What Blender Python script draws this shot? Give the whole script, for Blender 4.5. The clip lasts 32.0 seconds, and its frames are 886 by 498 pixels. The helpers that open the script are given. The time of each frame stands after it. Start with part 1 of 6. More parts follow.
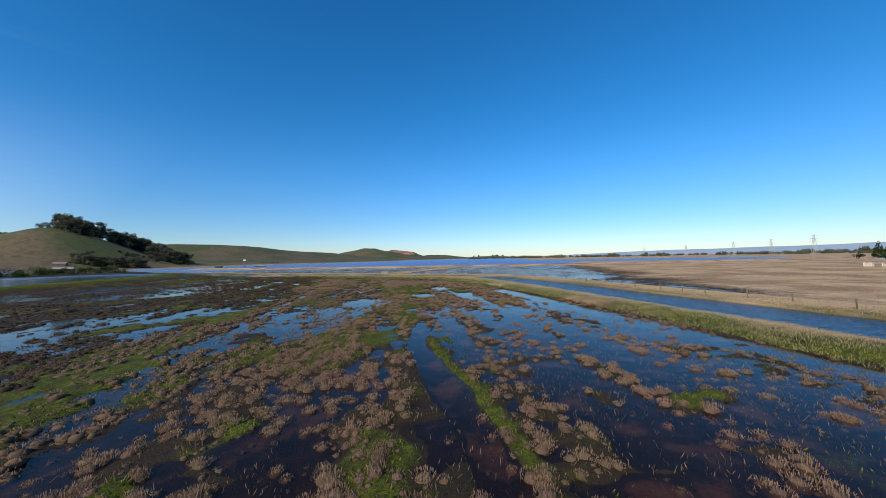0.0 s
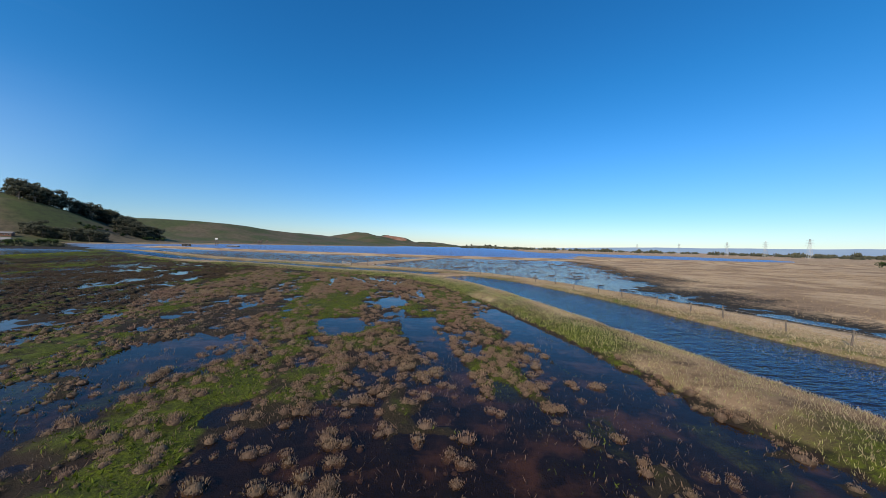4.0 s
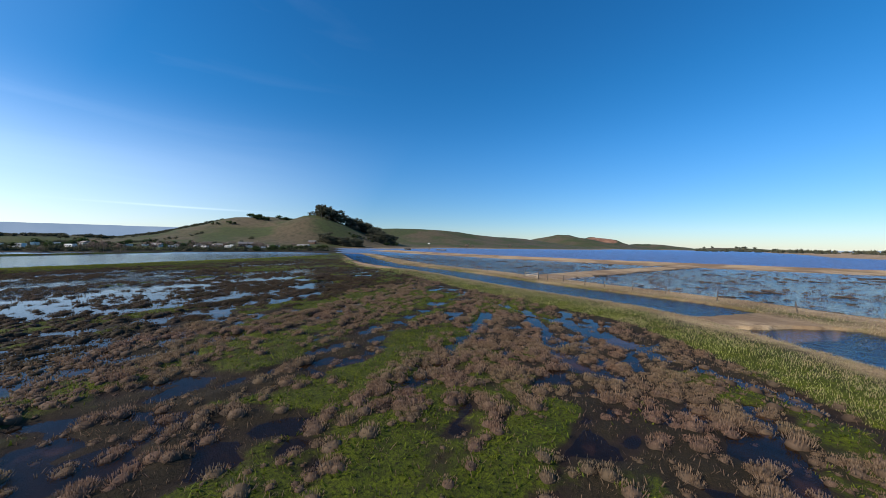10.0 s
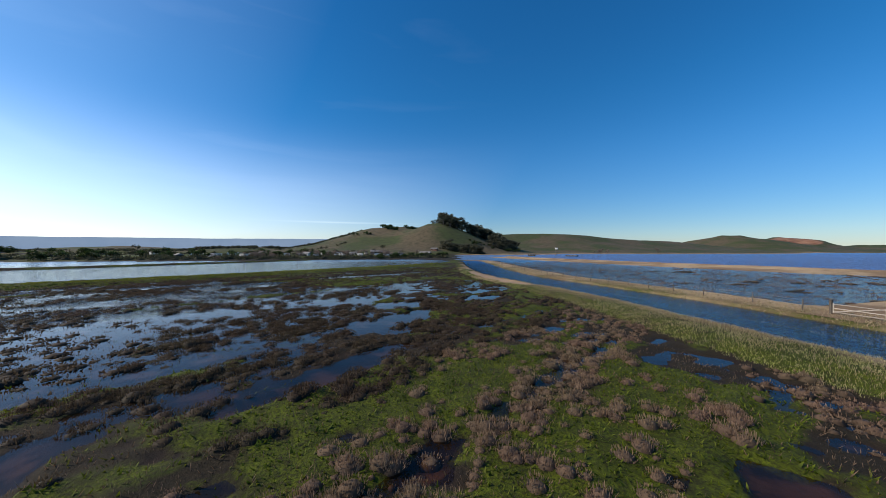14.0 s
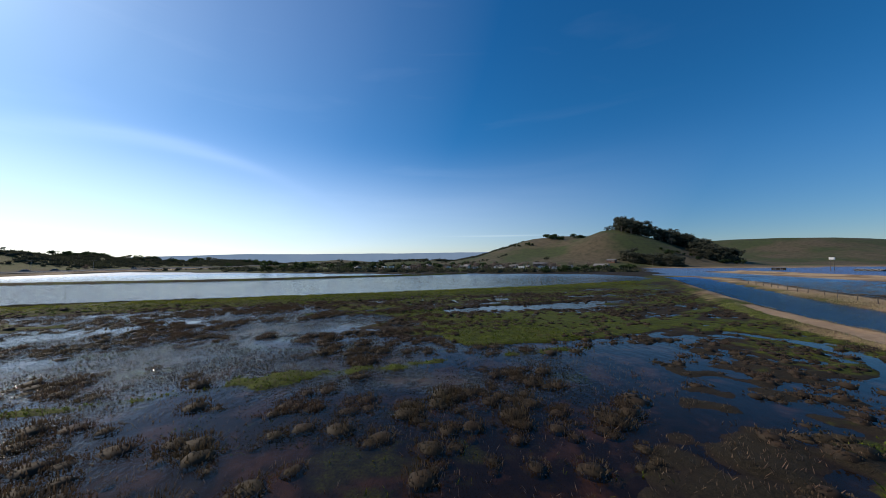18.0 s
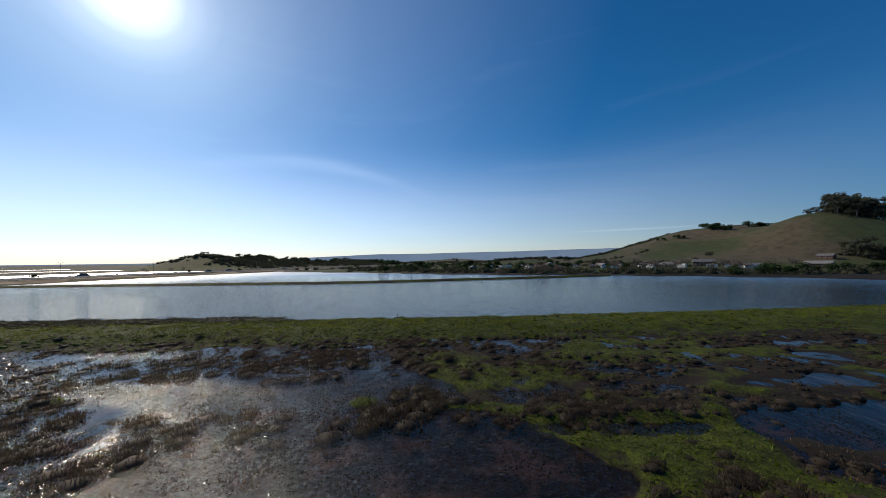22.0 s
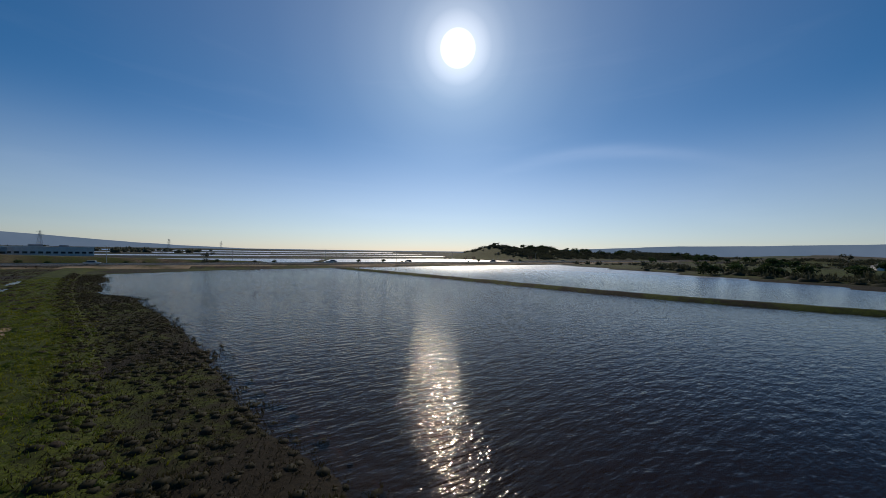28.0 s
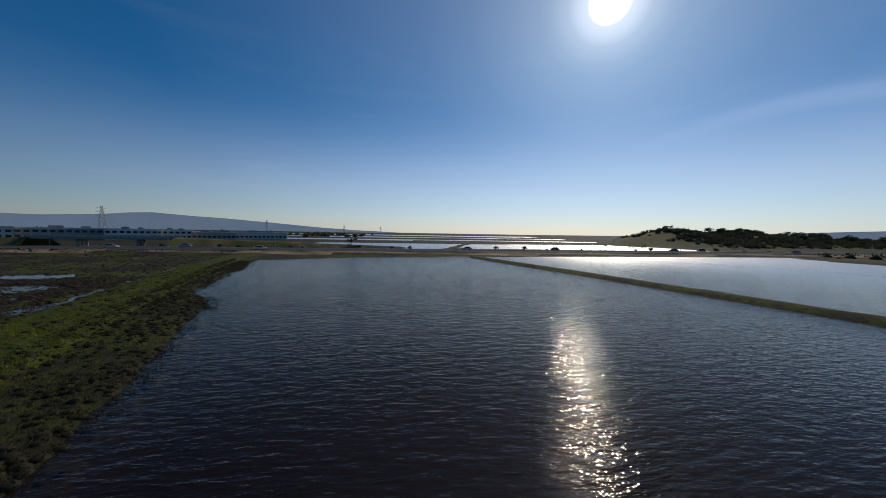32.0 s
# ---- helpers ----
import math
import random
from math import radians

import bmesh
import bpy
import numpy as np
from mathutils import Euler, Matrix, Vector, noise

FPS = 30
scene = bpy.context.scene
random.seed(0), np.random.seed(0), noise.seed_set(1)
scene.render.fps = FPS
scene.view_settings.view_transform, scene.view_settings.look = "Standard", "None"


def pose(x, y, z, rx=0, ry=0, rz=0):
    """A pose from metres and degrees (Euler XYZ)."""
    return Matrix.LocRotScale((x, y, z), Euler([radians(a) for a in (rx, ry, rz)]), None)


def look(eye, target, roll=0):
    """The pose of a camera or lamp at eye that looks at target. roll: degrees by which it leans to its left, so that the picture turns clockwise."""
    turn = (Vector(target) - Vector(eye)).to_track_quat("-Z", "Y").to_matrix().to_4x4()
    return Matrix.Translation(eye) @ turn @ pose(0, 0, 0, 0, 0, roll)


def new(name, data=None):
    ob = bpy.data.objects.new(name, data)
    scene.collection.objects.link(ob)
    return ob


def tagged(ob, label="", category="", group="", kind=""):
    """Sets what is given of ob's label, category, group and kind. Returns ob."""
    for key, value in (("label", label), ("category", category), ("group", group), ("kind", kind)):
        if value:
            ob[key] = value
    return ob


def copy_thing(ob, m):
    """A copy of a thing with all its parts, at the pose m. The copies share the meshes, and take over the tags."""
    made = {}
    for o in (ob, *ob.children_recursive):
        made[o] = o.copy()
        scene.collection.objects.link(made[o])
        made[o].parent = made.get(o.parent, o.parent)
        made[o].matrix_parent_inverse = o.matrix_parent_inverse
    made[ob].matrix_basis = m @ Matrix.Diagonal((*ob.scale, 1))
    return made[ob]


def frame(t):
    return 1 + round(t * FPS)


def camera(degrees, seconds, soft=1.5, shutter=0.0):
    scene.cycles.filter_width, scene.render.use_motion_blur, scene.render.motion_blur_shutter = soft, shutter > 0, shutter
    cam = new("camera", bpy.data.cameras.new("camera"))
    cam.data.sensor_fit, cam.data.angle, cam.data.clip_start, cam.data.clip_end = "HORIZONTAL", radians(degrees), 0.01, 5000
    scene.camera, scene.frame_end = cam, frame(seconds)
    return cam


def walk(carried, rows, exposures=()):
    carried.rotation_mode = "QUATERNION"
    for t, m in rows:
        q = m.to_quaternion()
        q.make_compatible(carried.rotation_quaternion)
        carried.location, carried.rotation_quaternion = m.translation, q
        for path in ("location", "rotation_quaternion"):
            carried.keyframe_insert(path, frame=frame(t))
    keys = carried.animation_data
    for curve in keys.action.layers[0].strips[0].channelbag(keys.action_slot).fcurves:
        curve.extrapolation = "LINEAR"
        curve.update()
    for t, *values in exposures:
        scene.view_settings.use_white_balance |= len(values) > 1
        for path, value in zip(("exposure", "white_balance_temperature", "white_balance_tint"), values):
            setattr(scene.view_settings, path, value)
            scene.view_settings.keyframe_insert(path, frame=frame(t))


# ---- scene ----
cam = camera(107.1, 32.0, 0.75)
PATH = [
    (0, (1.15, 1.80, 6.00), (0.873, 11.791, 6.292), -1.05),
    (0.5, (1.31, 4.63, 6.06), (1.522, 14.628, 6.311), -0.69),
    (1, (1.65, 7.42, 6.18), (2.183, 17.408, 6.388), -0.38),
    (1.5, (2.17, 10.39, 6.36), (2.857, 20.368, 6.515), -0.13),
    (2, (2.84, 13.57, 6.55), (3.569, 23.546, 6.675), 0.11),
    (2.5, (3.48, 16.97, 6.73), (4.170, 26.951, 6.811), 0.44),
    (4.5, (5.44, 31.13, 7.01), (4.968, 41.115, 6.888), 1.79),
    (5, (5.60, 34.22, 7.08), (4.693, 44.175, 6.941), 2.01),
    (5.5, (5.51, 37.40, 7.12), (4.175, 47.313, 6.974), 2.12),
    (6, (5.20, 40.57, 7.11), (3.491, 50.421, 6.966), 1.99),
    (6.5, (4.88, 43.60, 7.09), (2.773, 53.377, 6.953), 1.81),
    (7, (4.53, 46.47, 7.07), (1.975, 56.140, 6.924), 1.69),
    (7.5, (4.04, 49.20, 7.04), (1.003, 58.722, 6.878), 1.59),
    (8, (3.46, 51.86, 7.02), (-0.155, 61.187, 6.861), 1.51),
    (8.5, (2.52, 54.67, 6.99), (-1.639, 63.766, 6.846), 1.41),
    (9, (1.23, 57.49, 6.93), (-3.446, 66.331, 6.806), 1.33),
    (9.5, (-0.34, 60.26, 6.88), (-5.500, 68.829, 6.753), 1.20),
    (10, (-2.04, 62.97, 6.83), (-7.727, 71.192, 6.705), 1.04),
    (10.5, (-4.02, 65.65, 6.74), (-10.171, 73.530, 6.634), 0.82),
    (11, (-6.31, 68.19, 6.67), (-12.827, 75.773, 6.588), 0.63),
    (11.5, (-8.86, 70.69, 6.58), (-15.691, 77.985, 6.507), 0.53),
    (12, (-11.49, 72.96, 6.51), (-18.575, 80.013, 6.465), 0.34),
    (12.5, (-14.14, 75.15, 6.45), (-21.466, 81.961, 6.429), 0.19),
    (13, (-16.81, 77.33, 6.40), (-24.387, 83.859, 6.399), 0.09),
    (13.5, (-19.49, 79.51, 6.40), (-27.396, 85.631, 6.419), 0.15),
    (14, (-22.32, 81.55, 6.38), (-30.562, 87.214, 6.412), 0.17),
    (14.5, (-25.43, 83.44, 6.33), (-33.948, 88.677, 6.383), 0.30),
    (16.5, (-42.19, 92.17, 6.10), (-51.754, 95.091, 6.317), 0.51),
    (17, (-46.15, 93.16, 6.13), (-55.891, 95.415, 6.423), 0.37),
    (17.5, (-50.19, 93.76, 6.19), (-60.042, 95.424, 6.529), 0.09),
    (18, (-54.13, 94.08, 6.31), (-64.058, 95.243, 6.717), -0.14),
    (18.5, (-57.79, 94.16, 6.44), (-67.753, 94.845, 6.895), -0.30),
    (19, (-61.17, 93.97, 6.58), (-71.152, 94.279, 7.054), -0.55),
    (19.5, (-64.49, 93.57, 6.70), (-74.484, 93.558, 7.163), -0.69),
    (20, (-67.71, 93.14, 6.76), (-77.694, 92.733, 7.201), -0.74),
    (20.5, (-70.96, 92.58, 6.84), (-80.916, 91.765, 7.258), -0.73),
    (21, (-74.24, 91.96, 6.88), (-84.147, 90.684, 7.274), -0.76),
    (21.5, (-77.47, 91.24, 6.86), (-87.300, 89.470, 7.245), -0.70),
    (22, (-80.71, 90.27, 6.86), (-90.450, 88.017, 7.234), -0.62),
    (22.5, (-83.81, 89.12, 6.90), (-93.422, 86.405, 7.261), -0.52),
    (23, (-86.81, 87.81, 6.98), (-96.304, 84.672, 7.332), -0.46),
    (23.5, (-89.91, 86.35, 7.07), (-99.223, 82.734, 7.413), -0.20),
    (24, (-92.92, 84.86, 7.19), (-102.004, 80.682, 7.525), 0.03),
    (24.5, (-95.91, 83.33, 7.34), (-104.603, 78.402, 7.635), 0.39),
    (25, (-98.86, 81.57, 7.48), (-107.038, 75.825, 7.739), 0.72),
    (25.5, (-101.44, 79.57, 7.66), (-109.160, 73.210, 7.870), 0.94),
    (27.5, (-111.29, 69.82, 7.73), (-116.921, 61.556, 7.872), 0.95),
    (28, (-113.13, 67.02, 7.93), (-118.202, 58.396, 8.018), 0.94),
    (28.5, (-114.77, 64.12, 8.15), (-119.225, 55.165, 8.179), 1.07),
    (29, (-116.26, 61.15, 8.41), (-120.124, 51.927, 8.349), 1.23),
    (29.5, (-117.53, 58.10, 8.64), (-120.840, 48.665, 8.487), 1.32),
    (30, (-118.70, 55.04, 8.80), (-121.400, 45.413, 8.553), 1.48),
    (30.5, (-119.61, 51.75, 8.91), (-121.770, 41.993, 8.578), 1.59),
    (31, (-120.15, 48.18, 8.94), (-121.925, 38.350, 8.548), 1.44),
    (31.5, (-120.46, 44.53, 8.90), (-121.934, 34.650, 8.461), 1.24),
    (32, (-120.87, 40.91, 8.80), (-122.051, 30.987, 8.329), 1.00),
]
EXPOSURES = [(0, 0.06), (8, 0.03), (13, -0.13), (17, -0.42), (20, -0.70), (25, -1.05), (28, -1.30), (32, -1.34)]
walk(cam, [(t, look(eye, target, roll)) for t, eye, target, roll in PATH], EXPOSURES)

# ---- light: one low winter sun and a clear sky ----
SUN_AZ, SUN_EL = 147.5, 32.0        # degrees to the left of +y, and above the horizon
sun_way = Vector((-math.sin(radians(SUN_AZ)) * math.cos(radians(SUN_EL)),
                  math.cos(radians(SUN_AZ)) * math.cos(radians(SUN_EL)), math.sin(radians(SUN_EL))))
sun = new("sun", bpy.data.lights.new("sun", "SUN"))
sun.data.energy, sun.data.angle, sun.data.color = 5.0, radians(0.53), (1.0, 0.86, 0.68)
sun.matrix_world = look(sun_way * 100, (0, 0, 0))

world = bpy.data.worlds.new("sky")
scene.world = world
world.use_nodes = True
wn, wl = world.node_tree.nodes, world.node_tree.links
wn.clear()
sky = wn.new("ShaderNodeTexSky")
sky.sky_type, sky.sun_disc = "NISHITA", False
sky.sun_elevation, sky.sun_rotation = radians(SUN_EL), radians(-SUN_AZ)
sky.altitude, sky.air_density, sky.dust_density, sky.ozone_density = 0.0, 1.0, 0.15, 5.0
co = wn.new("ShaderNodeTexCoord")
split = wn.new("ShaderNodeSeparateXYZ")
wl.new(co.outputs["Generated"], split.inputs[0])
# the sun's disc and the bright haze round it
dot = wn.new("ShaderNodeVectorMath")
dot.operation, dot.inputs[1].default_value = "DOT_PRODUCT", sun_way
wl.new(co.outputs["Generated"], dot.inputs[0])
haze = wn.new("ShaderNodeValToRGB")
el = haze.color_ramp.elements
el[0].position, el[0].color = 0.50, (0, 0, 0, 1)
el[1].position, el[1].color = 1.0, (2.0, 2.0, 2.0, 1)
for at, v in ((0.70, 0.055), (0.82, 0.12), (0.90, 0.185), (0.95, 0.28), (0.975, 0.40), (0.989, 0.54), (0.9955, 0.80)):
    e = el.new(at)
    e.color = (v, v, v, 1)
wl.new(dot.outputs["Value"], haze.inputs[0])
disc = wn.new("ShaderNodeMapRange")
disc.inputs["From Min"].default_value, disc.inputs["From Max"].default_value = 0.9989, 0.9999
disc.inputs["To Max"].default_value = 6.0
wl.new(dot.outputs["Value"], disc.inputs["Value"])
# thin cirrus streaks
stretch = wn.new("ShaderNodeMapping")
stretch.inputs["Scale"].default_value = (1.2, 1.2, 9.0)
stretch.inputs["Rotation"].default_value = (0.12, 0.06, 0.5)
wl.new(co.outputs["Generated"], stretch.inputs["Vector"])
streak = wn.new("ShaderNodeTexNoise")
streak.inputs["Scale"].default_value, streak.inputs["Detail"].default_value = 1.6, 5.0
streak.inputs["Distortion"].default_value = 0.6
wl.new(stretch.outputs["Vector"], streak.inputs["Vector"])
thin = wn.new("ShaderNodeMapRange")
thin.inputs["From Min"].default_value, thin.inputs["From Max"].default_value = 0.56, 0.80
thin.inputs["To Max"].default_value = 0.05
wl.new(streak.outputs["Fac"], thin.inputs["Value"])
bg = wn.new("ShaderNodeBackground")
bg.inputs["Strength"].default_value = 0.142
deep = wn.new("ShaderNodeHueSaturation")
deep.inputs["Saturation"].default_value = 1.24
wl.new(sky.outputs["Color"], deep.inputs["Color"])
tint = wn.new("ShaderNodeMix")
tint.data_type, tint.blend_type = "RGBA", "MULTIPLY"
tint.inputs[0].default_value, tint.inputs[7].default_value = 1.0, (0.46, 0.99, 1.12, 1)
low_tint = wn.new("ShaderNodeMix")
low_tint.data_type = "RGBA"
low_tint.inputs[6].default_value, low_tint.inputs[7].default_value = (0.90, 0.93, 1.06, 1), (0.54, 0.99, 1.06, 1)
rise = wn.new("ShaderNodeMapRange")
rise.inputs["From Max"].default_value = 0.42
wl.new(split.outputs["Z"], rise.inputs["Value"])
wl.new(rise.outputs["Result"], low_tint.inputs[0])
wl.new(low_tint.outputs[2], tint.inputs[7])
wl.new(deep.outputs[0], tint.inputs[6])
thick = wn.new("ShaderNodeMapRange")
thick.interpolation_type = "SMOOTHSTEP"
for key, v in (("From Min", 0.0), ("From Max", 0.30), ("To Min", 0.80), ("To Max", 1.0)):
    thick.inputs[key].default_value = v
dim = wn.new("ShaderNodeVectorMath")
dim.operation = "SCALE"
wl.new(tint.outputs[2], dim.inputs[0])
wl.new(thick.outputs["Result"], dim.inputs["Scale"])
wl.new(split.outputs["Z"], thick.inputs["Value"])
wl.new(dim.outputs[0], bg.inputs["Color"])
glow = wn.new("ShaderNodeBackground")
glow.inputs["Color"].default_value = (1.0, 0.95, 0.91, 1)
both = wn.new("ShaderNodeMath")
both.operation = "ADD"
wl.new(haze.outputs["Color"], both.inputs[0])
wl.new(disc.outputs["Result"], both.inputs[1])
three = wn.new("ShaderNodeMath")
three.operation = "ADD"
wl.new(both.outputs[0], three.inputs[0])
# pale haze low over the horizon, stronger towards the sun
low = wn.new("ShaderNodeMapRange")
low.interpolation_type = "SMOOTHERSTEP"
for key, v in (("From Min", 0.0), ("From Max", 0.38), ("To Min", 1.0), ("To Max", 0.0)):
    low.inputs[key].default_value = v
wl.new(split.outputs["Z"], low.inputs["Value"])
sunward = wn.new("ShaderNodeMapRange")
for key, v in (("From Min", -0.1), ("From Max", 0.9), ("To Min", 0.02), ("To Max", 0.74)):
    sunward.inputs[key].default_value = v
wl.new(dot.outputs["Value"], sunward.inputs["Value"])
veil = wn.new("ShaderNodeMath")
veil.operation = "MULTIPLY"
wl.new(low.outputs["Result"], veil.inputs[0])
wl.new(sunward.outputs["Result"], veil.inputs[1])
near_sun = wn.new("ShaderNodeMapRange")
near_sun.inputs["From Min"].default_value, near_sun.inputs["From Max"].default_value = 0.0, 0.6
wl.new(dot.outputs["Value"], near_sun.inputs["Value"])
wisps = wn.new("ShaderNodeMath")
wisps.operation = "MULTIPLY"
wl.new(thin.outputs["Result"], wisps.inputs[0])
wl.new(near_sun.outputs["Result"], wisps.inputs[1])


def sky_math(kind, a, b=0.0):
    q = wn.new("ShaderNodeMath")
    q.operation = kind
    for socket, value in zip(q.inputs, (a, b)):
        if isinstance(value, (int, float)):
            socket.default_value = value
        else:
            wl.new(value, socket)
    return q.outputs[0]


def sky_band(value, middle, half):
    off = sky_math("DIVIDE", sky_math("SUBTRACT", value, middle), half)
    return sky_math("EXPONENT", sky_math("MULTIPLY", sky_math("MULTIPLY", off, off), -1.0))


azimuth = sky_math("ARCTAN2", sky_math("MULTIPLY", split.outputs["X"], -1.0), split.outputs["Y"])
height = sky_math("ARCSINE", split.outputs["Z"])
bow = sky_math("DIVIDE", sky_math("SUBTRACT", azimuth, 2.199), 0.262)
arch = sky_math("SUBTRACT", 0.277, sky_math("MULTIPLY", sky_math("MULTIPLY", bow, bow), 0.042))
fleece = sky_math("MULTIPLY", sky_band(height, arch, 0.016), sky_band(azimuth, 2.15, 0.20))
fleece = sky_math("MULTIPLY", fleece, sky_math("MULTIPLY", streak.outputs["Fac"], 0.42))
trail = sky_math("MULTIPLY", sky_math("MULTIPLY", sky_band(height, 0.079, 0.0022), sky_band(azimuth, 1.27, 0.13)), 0.16)
wl.new(sky_math("ADD", sky_math("ADD", fleece, trail), wisps.outputs[0]), three.inputs[1])
four = wn.new("ShaderNodeMath")
four.operation = "ADD"
wl.new(three.outputs[0], four.inputs[0])
wl.new(veil.outputs[0], four.inputs[1])
wl.new(four.outputs[0], glow.inputs["Strength"])
mix = wn.new("ShaderNodeAddShader")
wl.new(bg.outputs[0], mix.inputs[0])
wl.new(glow.outputs[0], mix.inputs[1])
out = wn.new("ShaderNodeOutputWorld")
wl.new(mix.outputs[0], out.inputs["Surface"])


# ---- materials ----
def fresh(name):
    m = bpy.data.materials.new(name)
    m.use_nodes = True
    n = m.node_tree.nodes
    n.clear()
    o = n.new("ShaderNodeOutputMaterial")
    b = n.new("ShaderNodeBsdfPrincipled")
    m.node_tree.links.new(b.outputs[0], o.inputs["Surface"])
    return m, n, m.node_tree.links, b


def noise_of(n, l, scale, detail=4.0, rough=0.55, space="Object"):
    c = n.new("ShaderNodeTexCoord")
    t = n.new("ShaderNodeTexNoise")
    t.inputs["Scale"].default_value, t.inputs["Detail"].default_value, t.inputs["Roughness"].default_value = scale, detail, rough
    l.new(c.outputs[space], t.inputs["Vector"])
    return t.outputs["Fac"]


def span(n, l, value, a, b, lo=0.0, hi=1.0):
    r = n.new("ShaderNodeMapRange")
    for key, v in (("From Min", a), ("From Max", b), ("To Min", lo), ("To Max", hi)):
        r.inputs[key].default_value = v
    l.new(value, r.inputs["Value"])
    return r.outputs["Result"]


def blend(n, l, fac, a, b, kind="MIX"):
    x = n.new("ShaderNodeMix")
    x.data_type, x.blend_type = "RGBA", kind
    for socket, v in ((x.inputs[0], fac), (x.inputs[6], a), (x.inputs[7], b)):
        if isinstance(v, tuple):
            socket.default_value = (*v, 1)
        elif isinstance(v, (int, float)):
            socket.default_value = v
        else:
            l.new(v, socket)
    return x.outputs[2]


def relief(n, l, b, height, strength, distance):
    u = n.new("ShaderNodeBump")
    u.inputs["Strength"].default_value, u.inputs["Distance"].default_value = strength, distance
    l.new(height, u.inputs["Height"])
    l.new(u.outputs["Normal"], b.inputs["Normal"])


def surface(name, dark, light, scale=3.0, rough=0.8, metal=0.0, bump=0.2, depth=0.02, vary=0.25, fine=None):
    """A plain weathered surface: two scales of noise between two colours, a little change from thing to thing, and relief."""
    m, n, l, b = fresh(name)
    f = noise_of(n, l, scale)
    g = noise_of(n, l, fine or scale * 11, 3.0)
    c = blend(n, l, span(n, l, f, 0.3, 0.7), dark, light)
    c = blend(n, l, span(n, l, g, 0.25, 0.75, 0.0, 0.5), c, tuple(v * 0.55 for v in dark))
    info = n.new("ShaderNodeObjectInfo")
    hue = n.new("ShaderNodeHueSaturation")
    l.new(span(n, l, info.outputs["Random"], 0, 1, 1 - vary, 1 + vary), hue.inputs["Value"])
    l.new(c, hue.inputs["Color"])
    l.new(hue.outputs[0], b.inputs["Base Color"])
    b.inputs["Roughness"].default_value, b.inputs["Metallic"].default_value = rough, metal
    if bump:
        relief(n, l, b, g, bump, depth)
    return m


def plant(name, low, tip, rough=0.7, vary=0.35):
    """Leaves or twigs: shade put into the colour below, their own colour at the tips, each clump and each thing a
    little different.
    """
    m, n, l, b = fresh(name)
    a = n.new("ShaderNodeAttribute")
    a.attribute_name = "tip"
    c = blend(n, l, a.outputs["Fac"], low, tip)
    geo, info = n.new("ShaderNodeNewGeometry"), n.new("ShaderNodeObjectInfo")
    add = n.new("ShaderNodeMath")
    add.operation = "ADD"
    l.new(geo.outputs["Random Per Island"], add.inputs[0])
    l.new(info.outputs["Random"], add.inputs[1])
    f = noise_of(n, l, 0.25, 2.0)
    hue = n.new("ShaderNodeHueSaturation")
    l.new(span(n, l, add.outputs[0], 0, 2, 1 - vary, 1 + vary), hue.inputs["Value"])
    l.new(span(n, l, f, 0.3, 0.7, 0.485, 0.515), hue.inputs["Hue"])
    l.new(c, hue.inputs["Color"])
    l.new(hue.outputs[0], b.inputs["Base Color"])
    b.inputs["Roughness"].default_value = rough
    b.inputs["Specular IOR Level"].default_value = 0.25
    # sunlight through the leaves
    thin_, mixed = n.new("ShaderNodeBsdfTranslucent"), n.new("ShaderNodeMixShader")
    mixed.inputs[0].default_value = 0.36
    l.new(hue.outputs[0], thin_.inputs["Color"])
    l.new(b.outputs[0], mixed.inputs[1])
    l.new(thin_.outputs[0], mixed.inputs[2])
    l.new(mixed.outputs[0], [q for q in n if q.bl_idname == "ShaderNodeOutputMaterial"][0].inputs["Surface"])
    return m


